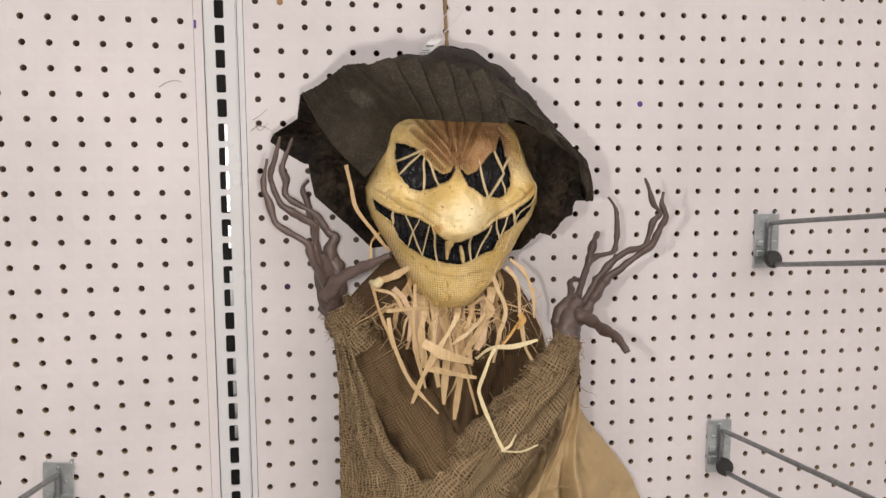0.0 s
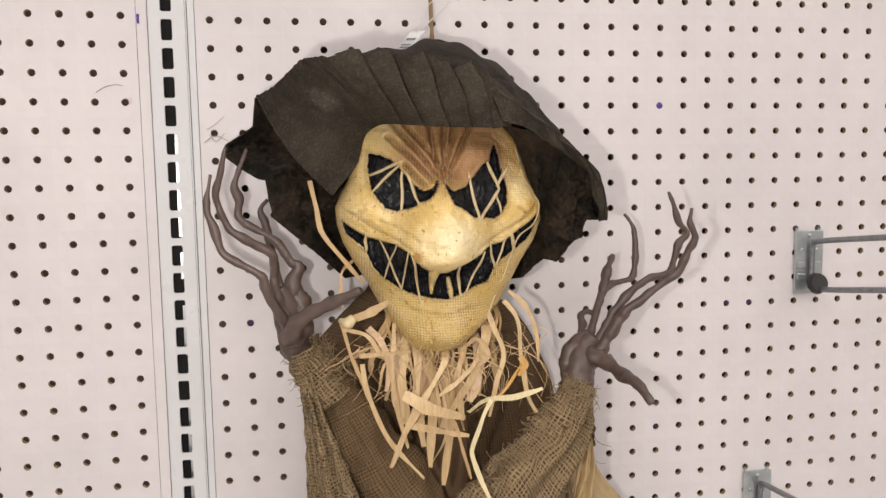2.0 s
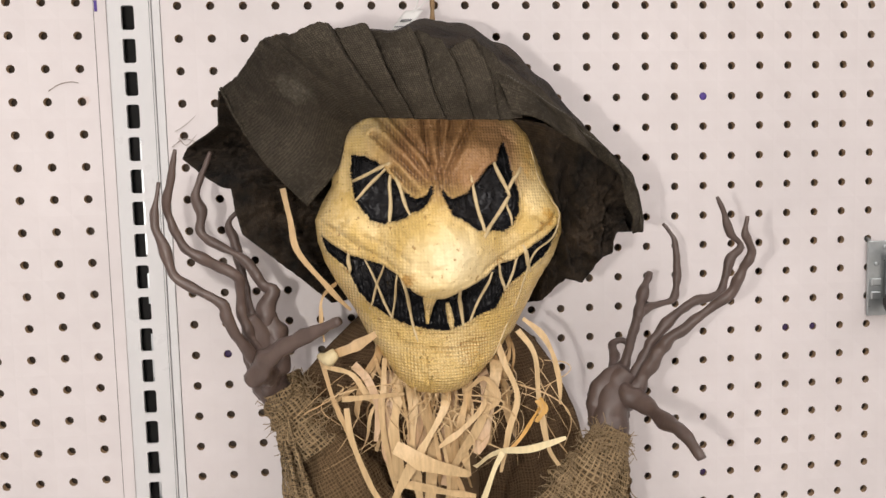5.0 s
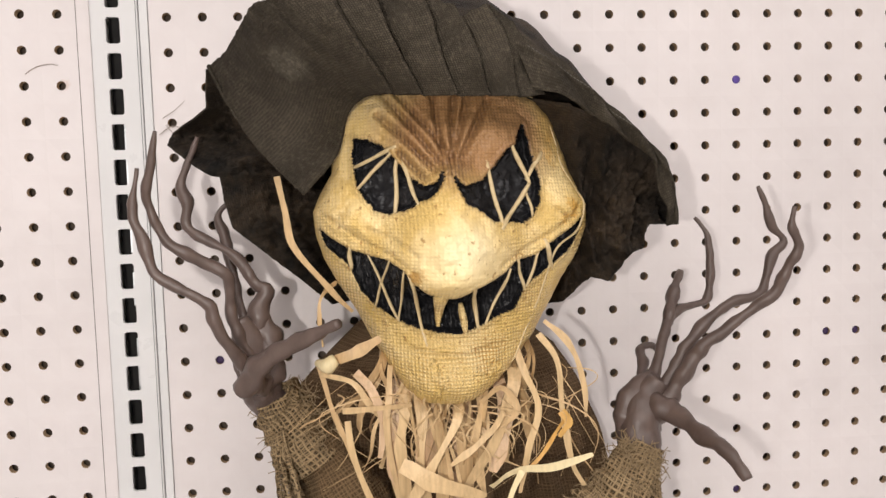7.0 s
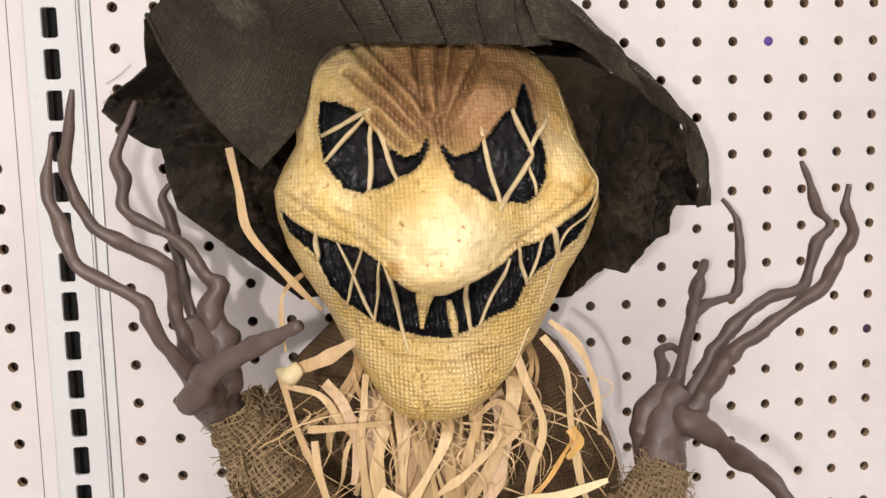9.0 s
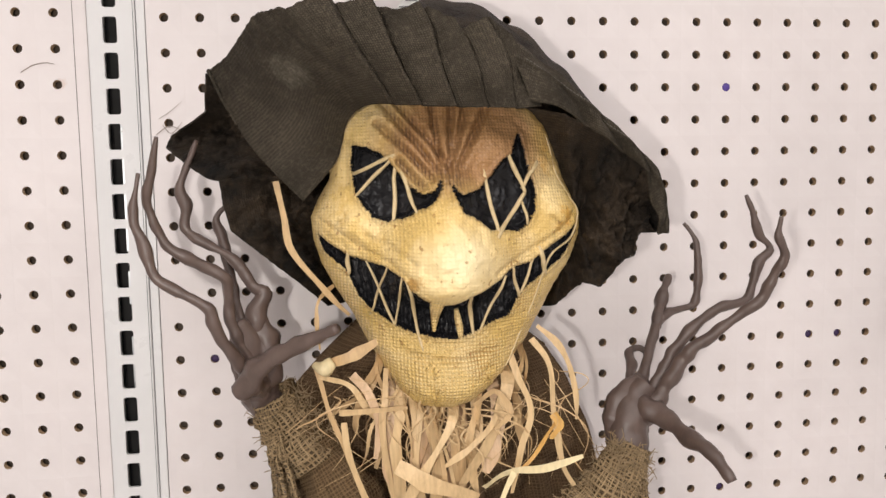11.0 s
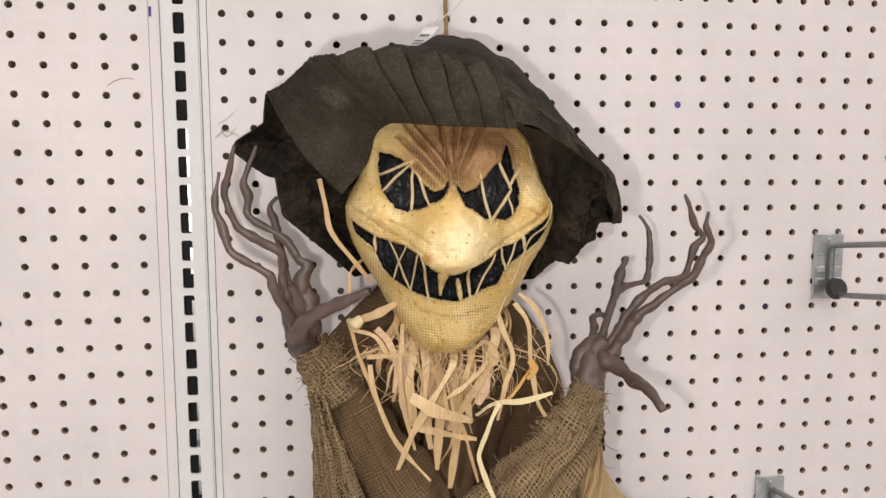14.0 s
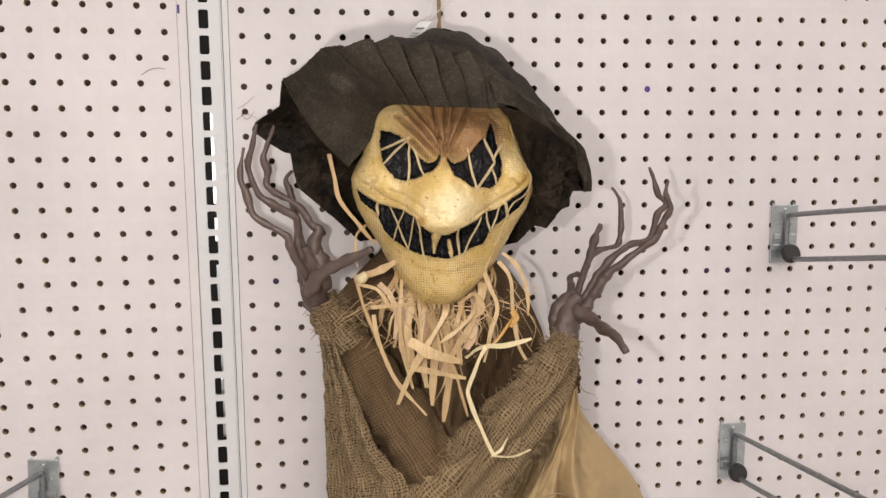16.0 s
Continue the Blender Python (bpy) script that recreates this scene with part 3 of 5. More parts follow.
# height over the middle of the mask, its left and its right edge, in millimetres
RIM = np.array([(-85.5, -11, 8), (-84.4, -17, 13), (-81.5, -23, 18), (-76.5, -28.5, 24.5), (-69.5, -33, 32), (-61, -39, 42), (-48, -47.5, 55), (-32, -55.5, 64.5), (-15, -66, 74), (1, -74.5, 85), (15.5, -79, 90), (30, -80, 90), (41.5, -75, 86), (53, -68, 80), (67.5, -67, 75), (82, -68, 73), (93, -64, 66), (100, -57, 57), (106, -48, 49)])
EYE_L = [(-53, 72), (-45, 70), (-37, 66), (-31, 59), (-22, 48), (-15, 42), (-9, 44), (-4.5, 52), (-6, 43), (-12, 36), (-19, 34), (-22, 31), (-35, 28), (-42, 30), (-51, 42), (-53, 52), (-54, 62)]
EYE_R = [(2.5, 40), (-0.5, 49.5), (4, 43.5), (7, 42), (17, 45), (24, 52), (32, 62), (38, 65), (39, 71), (44, 78), (46, 70), (48, 59), (51, 51), (53, 43), (52, 34), (48, 25), (41, 21), (30, 22), (22, 23), (15, 28), (6, 33)]
MOUTH_TOP = [(-75, 20), (-67, 14), (-57, 8), (-46, 5), (-36, 3), (-28, -2), (-24, -8), (-15, -15), (-6, -19), (2, -18), (9, -13), (28, -6), (36, 0), (49, 2), (56, 7), (69, 14), (82, 23)]
MOUTH_LOW = [(83, 18), (74, 4), (63, -3), (46, -13), (41, -18), (36, -28), (25, -31), (18, -35), (4, -40), (-8, -39), (-18, -37), (-30, -33), (-43, -25), (-51, -17), (-58, -1), (-65, 4), (-72, 10)]
WRINKLES = [((-38, 100), (-5, 53)), ((-31, 100), (0, 58)), ((-39, 84), (-9, 51)), ((-27, 61), (-15, 47)), ((-8, 100), (-5, 60)), ((5, 100), (0, 54)), ((24, 92), (5, 57)), ((14, 100), (3, 62))]

FOLDS = [[(-24, -2), (-36, 7), (-52, 15), (-68, 26)], [(-20, 6), (-34, 16), (-46, 20)], [(26, -2), (40, 6), (58, 14), (78, 26)], [(-58, 30), (-66, 24), (-74, 30)], [(62, 28), (72, 22), (80, 32)], [(-24, -48), (0, -52), (28, -47)]]


def inside(u, v, outline):
    hit = np.zeros(np.shape(u), bool)
    for (a, b), (c, e) in zip(outline, outline[1:] + outline[:1]):
        if b != e:
            hit ^= ((b > v) != (e > v)) & (u < a + (v - b) / (e - b) * (c - a))
    return hit


def away(u, v, line, closed=True):
    """Distance to the line of an outline or of a stroke."""
    ends = list(zip(line, line[1:] + line[:1])) if closed else list(zip(line, line[1:]))
    best = np.full(np.shape(u), 1e9)
    for (a, b), (c, e) in ends:
        k = np.clip(((u - a) * (c - a) + (v - b) * (e - b)) / ((c - a) ** 2 + (e - b) ** 2 + 1e-9), 0, 1)
        best = np.minimum(best, np.hypot(u - a - k * (c - a), v - b - k * (e - b)))
    return best


MOUTH = MOUTH_TOP + MOUTH_LOW
HOLES = (EYE_L, EYE_R, MOUTH)


def grain(u, v, scale, seed):
    flat = [fbm(a, b, 0, scale, seed) for a, b in zip(np.ravel(u), np.ravel(v))]
    return np.reshape(flat, np.shape(u))


def bell(x):
    return np.exp(-(x**2))


def skin(u, v):
    """How far the mask stands out, in millimetres, without its holes."""
    left, right = np.interp(v, RIM[:, 0], RIM[:, 1]), np.interp(v, RIM[:, 0], RIM[:, 2])
    s = np.minimum(abs((u - (left + right) / 2) / np.maximum((right - left) / 2, 1)), 1.0)
    shut = np.sqrt(np.maximum(0.0, 1 - np.maximum(0, (-54 - v) / 31.7) ** 2.4))
    d = 38 + 50 * np.maximum(0.0, 1 - s**2.4) ** 0.6 * shut
    d = d - np.maximum(0, (v - 55) / 35) ** 2 * 10
    low = np.clip((-36 - v) / 50, 0, 1)
    d = d + 18 * low * low * (3 - 2 * low)
    wide = np.interp(v, (-24, -12, 8, 40), (17, 25, 35, 28))
    d = d + 37 * np.exp(-(abs((u + 3) / wide) ** 2.6) - (np.maximum(0, v - 3) / 32) ** 2.2 - (np.maximum(0, -3 - v) / 16) ** 3)
    d = d + 7 * bell((abs(u - 1) - 24) / 15) * bell((v - 70) / 13)
    d = d + 14 * bell(u / 18) * bell((v - 42) / 20)
    for cx, cz in ((-62, 26), (70, 28)):
        d = d + 7 * bell((u - cx) / 16) * bell((v - cz) / 13)
    d = d + 4 * bell(u / 26) * bell((v + 64) / 13)
    for a, b in WRINKLES:
        w = away(u, v, [a, b], False)
        d = d + 1.6 * bell((w - 4) / 2.6) - 3.6 * bell(w / 1.7)
    for line in FOLDS:
        d = d - 1.8 * bell(away(u, v, line, False) / 1.6)
    return d + 2.2 * grain(u, v, 0.05, 3.0) + 0.9 * grain(u, v, 0.17, 5.0)


def build_doll():
    verts, faces, index = [], [], []

    def add(v, f, m):
        n = len(verts)
        verts.extend(v)
        faces.extend(tuple(i + n for i in q) for q in f)
        index.extend([m] * len(f))

    # mask: a shell over the outline, sunk and black inside the eyes and the mouth
    rows, cols = 330, 260
    v = np.repeat(np.linspace(RIM[0, 0], RIM[-1, 0], rows + 1)[:, None], cols + 1, 1)
    left, right = np.interp(v, RIM[:, 0], RIM[:, 1]), np.interp(v, RIM[:, 0], RIM[:, 2])
    s = -np.cos(math.pi * (0.12 + 0.76 * np.arange(cols + 1) / cols)) / math.cos(math.pi * 0.12)
    u = (left + right) / 2 + (right - left) / 2 * s
    d = skin(u, v)
    speck, cloud, curl = grain(u, v, 0.9, 1.0), grain(u, v, 0.3, 2.0), grain(u, v, 0.22, 9.0)
    ink, sunk = np.zeros(u.shape), np.zeros(u.shape, bool)
    for a, b in WRINKLES:
        ink = np.maximum(ink, (1.0 if a[0] < 10 else 0.7) * bell(away(u, v, [a, b], False) / 2.3) * (0.72 + 0.28 * np.sin(u * 3.3)))
    for line in FOLDS:
        ink = np.maximum(ink, 0.38 * bell(away(u, v, line, False) / 1.1))
    ink = np.maximum(ink, 0.85 * bell((u - 2) / 9) * bell((v - 52) / 13)) * (0.75 + 0.5 * cloud)
    for line in HOLES:
        gap = away(u + 0.35 * speck, v + 0.35 * speck[::-1], line)
        hole = inside(u + 0.25 * speck + 0.5 * np.sign(np.sin(v * 3.3) + 1.5 * cloud) * (v > 18), v + 0.4 * cloud, line)
        teeth = 1.3 * np.sin(u * 1.25 + 0.1 * v + 1.5 * curl) * (v < 12)
        d = np.where(hole, d - np.minimum(9.0, 1.2 + 4.5 * gap) + 1.5 * np.maximum(0, curl) + teeth, d + 1.2 * bell((gap - 1.4) / 1.2) * (gap < 4))
        fray = 0.5 + 0.5 * np.sin(u * 3.3 + 0.6 * cloud) * np.sin(v * 3.3)
        ink = np.where(hole, ink, np.maximum(ink, 0.95 * np.exp(-gap / (0.7 + 1.5 * fray)) * (0.7 + 0.6 * cloud)))
        sunk |= hole
    grid = [tuple(p) for p in np.stack([FACE_X + u / 1000, -0.06 - d / 1000, FACE_Z + v / 1000], -1).reshape(-1, 3)]
    black, paint = sunk.ravel().tolist(), np.clip(ink, 0, 1).ravel().tolist()
    w = cols + 1
    n0 = len(verts)
    verts.extend(grid)
    for i in range(rows):
        for j in range(cols):
            q = (i * w + j, i * w + j + 1, (i + 1) * w + j + 1, (i + 1) * w + j)
            faces.append(tuple(n0 + k for k in q))
            index.append(1 if sum(black[k] for k in q) >= 2 else 0)
    # the rolled side and the closed back of the mask
    ring = [i * w for i in range(rows + 1)] + [rows * w + j for j in range(1, w)] + [i * w + cols for i in range(rows - 1, -1, -1)] + list(range(cols - 1, 0, -1))
    back = []
    mid = Vector((FACE_X + 0.003, -0.06, FACE_Z))
    for step, (pull, y) in enumerate(((1.006, -0.083), (0.985, -0.066), (0.9, -0.05))):
        loop = []
        for k in ring:
            p = Vector(grid[k])
            q = mid + (p - mid) * pull
            loop.append((q.x, max(p.y, y) if step == 0 else y, q.z))
        back.append(loop)
    prev = [n0 + k for k in ring]
    for loop in back:
        n = len(verts)
        verts.extend(loop)
        for k in range(len(loop)):
            m = (k + 1) % len(loop)
            faces.append((prev[k], prev[m], n + m, n + k))
            index.append(0)
        prev = list(range(n, n + len(loop)))
    faces.append(tuple(prev))
    index.append(0)

    # the raised seam of glue along the right cheek, stitches and teeth
    def on(u, v, lift):
        return (FACE_X + u / 1000, -0.06 - (float(skin(np.float64(u), np.float64(v))) + lift) / 1000, FACE_Z + v / 1000)

    def stitch(a, b, r, r2=None, lift=0.6, seed=0):
        pts = [on(a[0] + (b[0] - a[0]) * k / 6 + (0.5 * math.sin(seed * 2.1 + k) if 0 < k < 6 else 0), a[1] + (b[1] - a[1]) * k / 6, lift if 0 < k < 6 else -0.6) for k in range(7)]
        add(*tube(pts, (r * 0.75 / 1000, r / 1000, r / 1000, (r2 or r * 0.75) / 1000), 18, 8, 0.35, seed, 0.7), 2)

    for n, (a, b, r) in enumerate((((-53, 55), (-29, 65), 1.3), ((-52, 42), (-30, 64), 1.3), ((-29, 58), (-31, 26), 1.4), ((-27, 58), (-18, 32), 1.3),
                                   ((20, 56), (27, 18), 1.4), ((26, 18), (46, 43), 1.5), ((46, 43), (35, 65), 1.5), ((44, 45), (55, 61), 1.6), ((44, 38), (47, 24), 0.9),
                                   ((-47, 6), (-30, -34), 1.1), ((-35, 3), (-45, -28), 1.1), ((-27, 0), (-31, -34), 1.0), ((-25, -4), (-15, -47), 1.5), ((-57, 11), (-57, -4), 1.8),
                                   ((9, -9), (14, -40), 1.7), ((32, -4), (17, -38), 1.2), ((36, 3), (42, -19), 1.4), ((51, 5), (43, -16), 1.2), ((54, 11), (61, -7), 2.2))):
        stitch(a, b, r * (0.92 if n < 9 else 0.78), seed=n)
    fang = [on(u, v, lift) for u, v, lift in ((-8, -13, -9), (-8, -18, -4.5), (-8, -24, -0.8), (-8.6, -30, 0.2), (-9, -36, 0))]
    add(*tube(fang, (0.0040, 0.0042, 0.0036, 0.0024, 0.0009), 20, 10, 0.1, 31), 0)
    fang = [on(u, v, lift) for u, v, lift in ((4, -23, -5), (4.6, -27, -2.5), (5.6, -33, -1), (6.5, -40, -0.5))]
    add(*tube(fang, (0.0012, 0.0020, 0.0022, 0.0012), 16, 10, 0.1, 32), 0)
    seam = [on(u, v, 0.2) for u, v in ((50, 100), (57, 95), (62, 88), (66, 70), (69, 55), (78, 40), (84, 30), (79, 15), (64, 6), (58, -6), (52, -24), (44, -42), (34, -60), (25, -76))]
    add(*tube(seam, (0.0005, 0.0007, 0.0005), 60, 6, 0.3, 40), 2)
    for n in range(26):
        u, v = random.uniform(-24, 24), random.uniform(-78, -52)
        if abs(u - 4) < 10:
            continue
        add(*tube([on(u, v, 0), on(u + random.uniform(-3, 3), v + random.uniform(-3, 3), 0.5), on(u + random.uniform(-3, 3), v - 4, 0)], (0.0006, 0.0011, 0.0006), 6, 6, 0.5, n), 0)

    # twig limbs
    def twig(pts, radii, seed, lumps=0.5, flat=1.0):
        add(*tube(mm(*pts), [r * 1.14 / 1000 for r in radii], 9 * (len(pts) - 1), 12, lumps, seed, flat), 3)

    twig([(-124, -110, 1292), (-121, -108, 1308), (-120, -103, 1322), (-114, -97, 1338), (-104, -96, 1350)], (10, 11, 12, 10.5, 6.5), 50, 0.15)
    twig([(-122, -96, 1330), (-113, -84, 1344), (-105, -70, 1354), (-101, -58, 1363), (-94, -58, 1365), (-89, -58, 1361)], (7, 4.8, 3.4, 3.2, 2.5, 1.5), 51)
    twig([(-113, -96, 1334), (-98, -80, 1360), (-89, -68, 1375), (-78, -58, 1387), (-61, -50, 1391), (-48, -48, 1394), (-44, -46, 1413), (-45, -44, 1438), (-49, -41, 1449), (-53, -40, 1454)], (7, 4, 3.2, 3.4, 3, 2.8, 2.6, 3, 2, 1), 52)
    twig([(-84, -63, 1381), (-79, -56, 1391), (-74, -50, 1400), (-64, -40, 1415)], (3.0, 4.2, 3.6, 2), 53)
    twig([(-108, -97, 1332), (-90, -94, 1359), (-79, -94, 1377), (-68, -95, 1389), (-55, -96, 1399), (-36, -97, 1404), (-30, -97, 1417), (-26, -97, 1431), (-19, -97, 1439), (-26, -97, 1448), (-31, -98, 1461), (-37, -98, 1475)], (7.5, 4.2, 4, 3.8, 3.4, 3, 2.8, 2.8, 3.2, 2.8, 2, 1), 54)
    twig([(-104, -99, 1332), (-84, -104, 1365), (-73, -108, 1378), (-58, -113, 1391), (-45, -118, 1402), (-37, -122, 1411), (-33, -126, 1425), (-30, -129, 1432), (-29, -131, 1439), (-35, -133, 1450), (-34, -134, 1462)], (8, 4.6, 4, 3.7, 3.3, 3, 2.8, 2.7, 2.8, 2.3, 1), 55)
    twig([(-116, -100, 1328), (-109, -104, 1334), (-102, -115, 1334), (-98, -132, 1330), (-94, -148, 1327), (-91, -160, 1325), (-87, -170, 1318), (-85, -174, 1313)], (9, 7.5, 5.4, 4.2, 4.6, 4.6, 4, 2.2), 56)
    twig([(-126, -101, 1308), (-121, -99, 1322), (-114, -95, 1337), (-104, -90, 1352)], (8, 15, 14.5, 6), 57, 0.2, 0.5)
    twig([(-352, -70, 1325), (-357, -80, 1340), (-358, -94, 1358), (-354, -101, 1373), (-353, -99, 1388), (-359, -98, 1402)], (10, 9.5, 8.5, 9, 7.5, 5.5), 60)
    twig([(-357, -88, 1342), (-360, -98, 1362), (-363, -104, 1384), (-369, -108, 1404)], (8, 12, 11.5, 5), 67, 0.15, 0.5)
    twig([(-412, -142, 1494), (-416, -142, 1470), (-412, -142, 1457), (-407, -142, 1440), (-397, -141, 1429), (-379, -140, 1418), (-376, -138, 1409), (-370, -130, 1392), (-358, -110, 1364)], (1, 2.4, 2.5, 2.7, 2.9, 3.3, 3.9, 4.3, 6.5), 61)
    twig([(-400, -147, 1513), (-405, -142, 1495), (-410, -136, 1479), (-406, -132, 1463), (-401, -130, 1452), (-389, -126, 1444), (-373, -120, 1433), (-372, -116, 1422), (-371, -112, 1402), (-357, -104, 1366)], (0.9, 2.1, 2.7, 2.8, 3.0, 3.0, 3.1, 3.1, 3.4, 6), 62)
    twig([(-392, -90, 1515), (-398, -92, 1499), (-402, -94, 1487), (-399, -95, 1474), (-399, -96, 1460), (-386, -96, 1450), (-371, -96, 1441), (-360, -96, 1424), (-354, -96, 1419), (-360, -98, 1403), (-352, -99, 1378)], (1.0, 2.1, 2.8, 2.7, 2.7, 2.7, 2.9, 3.8, 5.2, 6, 8.5), 63)
    twig([(-378, -80, 1474), (-384, -82, 1466), (-380, -84, 1453), (-375, -90, 1432), (-371, -95, 1413), (-357, -102, 1374)], (1.4, 3.2, 2.7, 2.7, 3.1, 5), 64)
    twig([(-364, -130, 1366), (-360, -133, 1371), (-353, -136, 1381), (-342, -142, 1390), (-322, -152, 1400), (-306, -162, 1408)], (4.8, 5.8, 4.8, 4, 3.6, 2.2), 65)
    twig([(-357, -104, 1362), (-358, -118, 1366), (-358, -130, 1372)], (7, 6, 5), 66)
    # neck and padded chest under the clothes
    add(*tube([(-0.242, -0.06, 1.43), (-0.242, -0.07, 1.36), (-0.235, -0.055, 1.30), (-0.232, -0.05, 1.18), (-0.232, -0.05, 1.02)], (0.032, 0.026, 0.024, 0.022, 0.02), 24, 20, 0.05, 70), 4)
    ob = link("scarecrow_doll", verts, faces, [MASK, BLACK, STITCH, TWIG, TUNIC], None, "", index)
    layer = ob.data.attributes.new("paint", "FLOAT", "POINT")
    layer.data.foreach_set("value", paint + [0.0] * (len(verts) - len(paint)))
    return tagged(ob, "hanging scarecrow doll with grinning burlap mask and twig limbs", "doll")


build_doll()


# ---- its hat ----
def build_hat():
    hat = new("floppy_hat")
    # the turned-up front: smooth at one end, lapped in crisp pleats over the brow
    top = poly(mm((-382, -98, 1556), (-366, -120, 1561), (-344, -165, 1572), (-332, -190, 1571), (-323, -197, 1569), (-309, -200, 1574), (-299, -195, 1573), (-285, -188, 1575), (-270, -184, 1572), (-254, -177, 1576), (-244, -174, 1570), (-236, -172, 1566), (-221, -167, 1573), (-207, -160, 1562)), 300)
    brow = spline(mm((-325, -128, 1477), (-306, -118, 1500), (-299, -122, 1522), (-290, -142, 1529), (-281, -158, 1529), (-270, -164, 1528), (-244, -170, 1526), (-218, -172, 1525), (-204, -168, 1525), (-192, -162, 1527)), 300)
    pleats = ((0.0, 0.0), (0.40, 0.3), (0.555, 0.5), (0.64, 1.0), (0.745, 1.0), (0.835, 0.8), (0.92, 0.7), (1.0, 0.5))

    def front(i, j):
        p = along(brow, j).lerp(along(top, j), i)
        bow = math.sin(math.pi * i)
        if j < 0.4:
            p += Vector((-0.004, 0.0, -0.004)) * bow * (1 - j / 0.4)
        p.y -= bow * (0.010 * math.sin(math.pi * min(1, j * 1.1)) + 0.002)
        w = j + 0.008 * math.sin(5 * i + 9 * j)
        for (a, _), (b, deep) in zip(pleats, pleats[1:]):
            if a <= w < b:
                s = (w - a) / (b - a)
                lap = s if s < 0.93 else (1 - s) * 13.3
                p.y -= (lap - 0.5) * 0.017 * deep * (0.35 + 0.65 * i)
        r = fbm(p.x, p.y * 0.3, p.z, 20, 7)
        p.y += 0.006 * r * bow + 0.0012 * fbm(p.x, 0, p.z, 80, 13)
        p.z += 0.0012 * i * noise.noise(Vector((j * 60, 0, 3)))
        return p

    cloth("front_brim", 60, 300, front, FELT, hat, "charcoal pleated front brim", 0.0014)
    # the folded hem that runs down to the far corner
    hem_up = spline(mm((-216, -160, 1569), (-204, -159, 1560), (-188, -157, 1549), (-173, -154, 1538), (-158, -149, 1528), (-146, -144, 1518), (-127, -136, 1504), (-113, -131, 1489), (-105, -127, 1471), (-106, -126, 1454)), 200)
    hem_low = spline(mm((-199, -166, 1529), (-186, -166, 1526), (-173, -163, 1520), (-160, -158, 1514), (-148, -152, 1507), (-133, -146, 1498), (-123, -142, 1487), (-120, -140, 1475), (-116, -137, 1462), (-113, -132, 1453)), 200)

    def hem(i, j):
        p = along(hem_low, j).lerp(along(hem_up, j), i)
        p.y -= 0.004 * math.sin(math.pi * i) + 0.0025 * math.exp(-(((i - 0.62) / 0.05) ** 2)) - 0.004 * fbm(p.x, 0, p.z, 30, 19)
        p.y += 0.003 * math.sin(26 * j + 4 * i) * min(1, 3 * j)
        return p

    cloth("hem", 26, 200, hem, FELT, hat, "folded hem of the brim with a stitched edge", 0.0016)
    seam, sf = [], []
    for k in range(34):
        a, b = (Vector(hem(0.66, 0.06 + 0.5 * (k + e) / 34)) + Vector((0, -0.0016, 0)) for e in (0.0, 0.62))
        v, f = tube([a, a.lerp(b, 0.5) + Vector((0, -0.0004, 0)), b], (0.0002, 0.0003, 0.0002), 4, 5)
        sf += [tuple(n + len(seam) for n in q) for q in f]
        seam += v
    tagged(link("stitching", seam, sf, SEAM, hat, "grey running stitches along the hem"), kind="stuff")
    # the fuzzy underside showing past the hem, in upright folds with a stepped lower edge
    r_top = spline(mm((-192, -128, 1532), (-181, -138, 1529), (-170, -144, 1524), (-158, -144, 1518), (-146, -140, 1512), (-131, -134, 1504), (-118, -129, 1491), (-111, -126, 1475), (-107, -125, 1456)), 200)
    r_low = poly(mm((-176, -60, 1390), (-162, -84, 1402), (-151, -108, 1421), (-142, -118, 1419), (-138, -122, 1425), (-133, -128, 1437), (-124, -131, 1440), (-125, -134, 1454), (-107, -124, 1454)), 200)

    def underside(i, j):
        p = along(r_top, j).lerp(along(r_low, j), i)
        bow = math.sin(math.pi * min(1.0, 0.1 + 0.75 * i))
        p.y += 0.046 * math.exp(-(((j - 0.08) / 0.12) ** 2)) * bow + 0.012 * math.exp(-(((j - 0.33 - 0.05 * i) / 0.045) ** 2)) * bow
        w = (j * 4.3 + 0.3 * math.sin(4 * i) + 0.25 * noise.noise(p * 40)) % 1
        p.y -= 0.010 * ((w if w < 0.86 else (1 - w) * 6.1) - 0.5) * bow
        p.y += (0.016 * abs(fbm(p.x, p.y * 0.3, p.z, 40, 7)) + 0.007 * abs(fbm(p.x, 0, p.z, 110, 13))) * bow
        return p

    cloth("underside", 70, 200, underside, FELT_BACK_SHADED, hat, "dark fuzzy underside of the brim in folds")
    # the drooping end: a pinched point, then crumpled cloth down beside the face
    l_top = spline(mm((-382, -95, 1556), (-372, -92, 1538), (-356, -92, 1524), (-334, -92, 1506), (-306, -82, 1498), (-292, -52, 1452), (-288, -32, 1405)), 240)
    l_out = poly(mm((-383, -97, 1555), (-387, -90, 1533), (-395, -88, 1528), (-411, -82, 1519), (-414, -82, 1512), (-396, -95, 1499), (-383, -104, 1491), (-377, -105, 1490), (-375, -102, 1475), (-372, -100, 1459), (-355, -92, 1443), (-337, -80, 1426), (-316, -62, 1404)), 240)

    def droop(i, j):
        p = along(l_top, j).lerp(along(l_out, j), i)
        bow = math.sin(math.pi * min(1.0, 0.12 + 0.8 * i))
        p.y += 0.024 * math.exp(-(((j - 0.19) / 0.085) ** 2)) * bow
        p.y -= 0.012 * math.exp(-(((j - 0.37 - 0.05 * i) / 0.045) ** 2)) * bow
        p.y += 0.012 * math.exp(-(((j - 0.50 - 0.10 * i) / 0.035) ** 2)) * bow
        p.y -= 0.010 * math.exp(-(((j - 0.66 + 0.08 * i) / 0.06) ** 2)) * bow
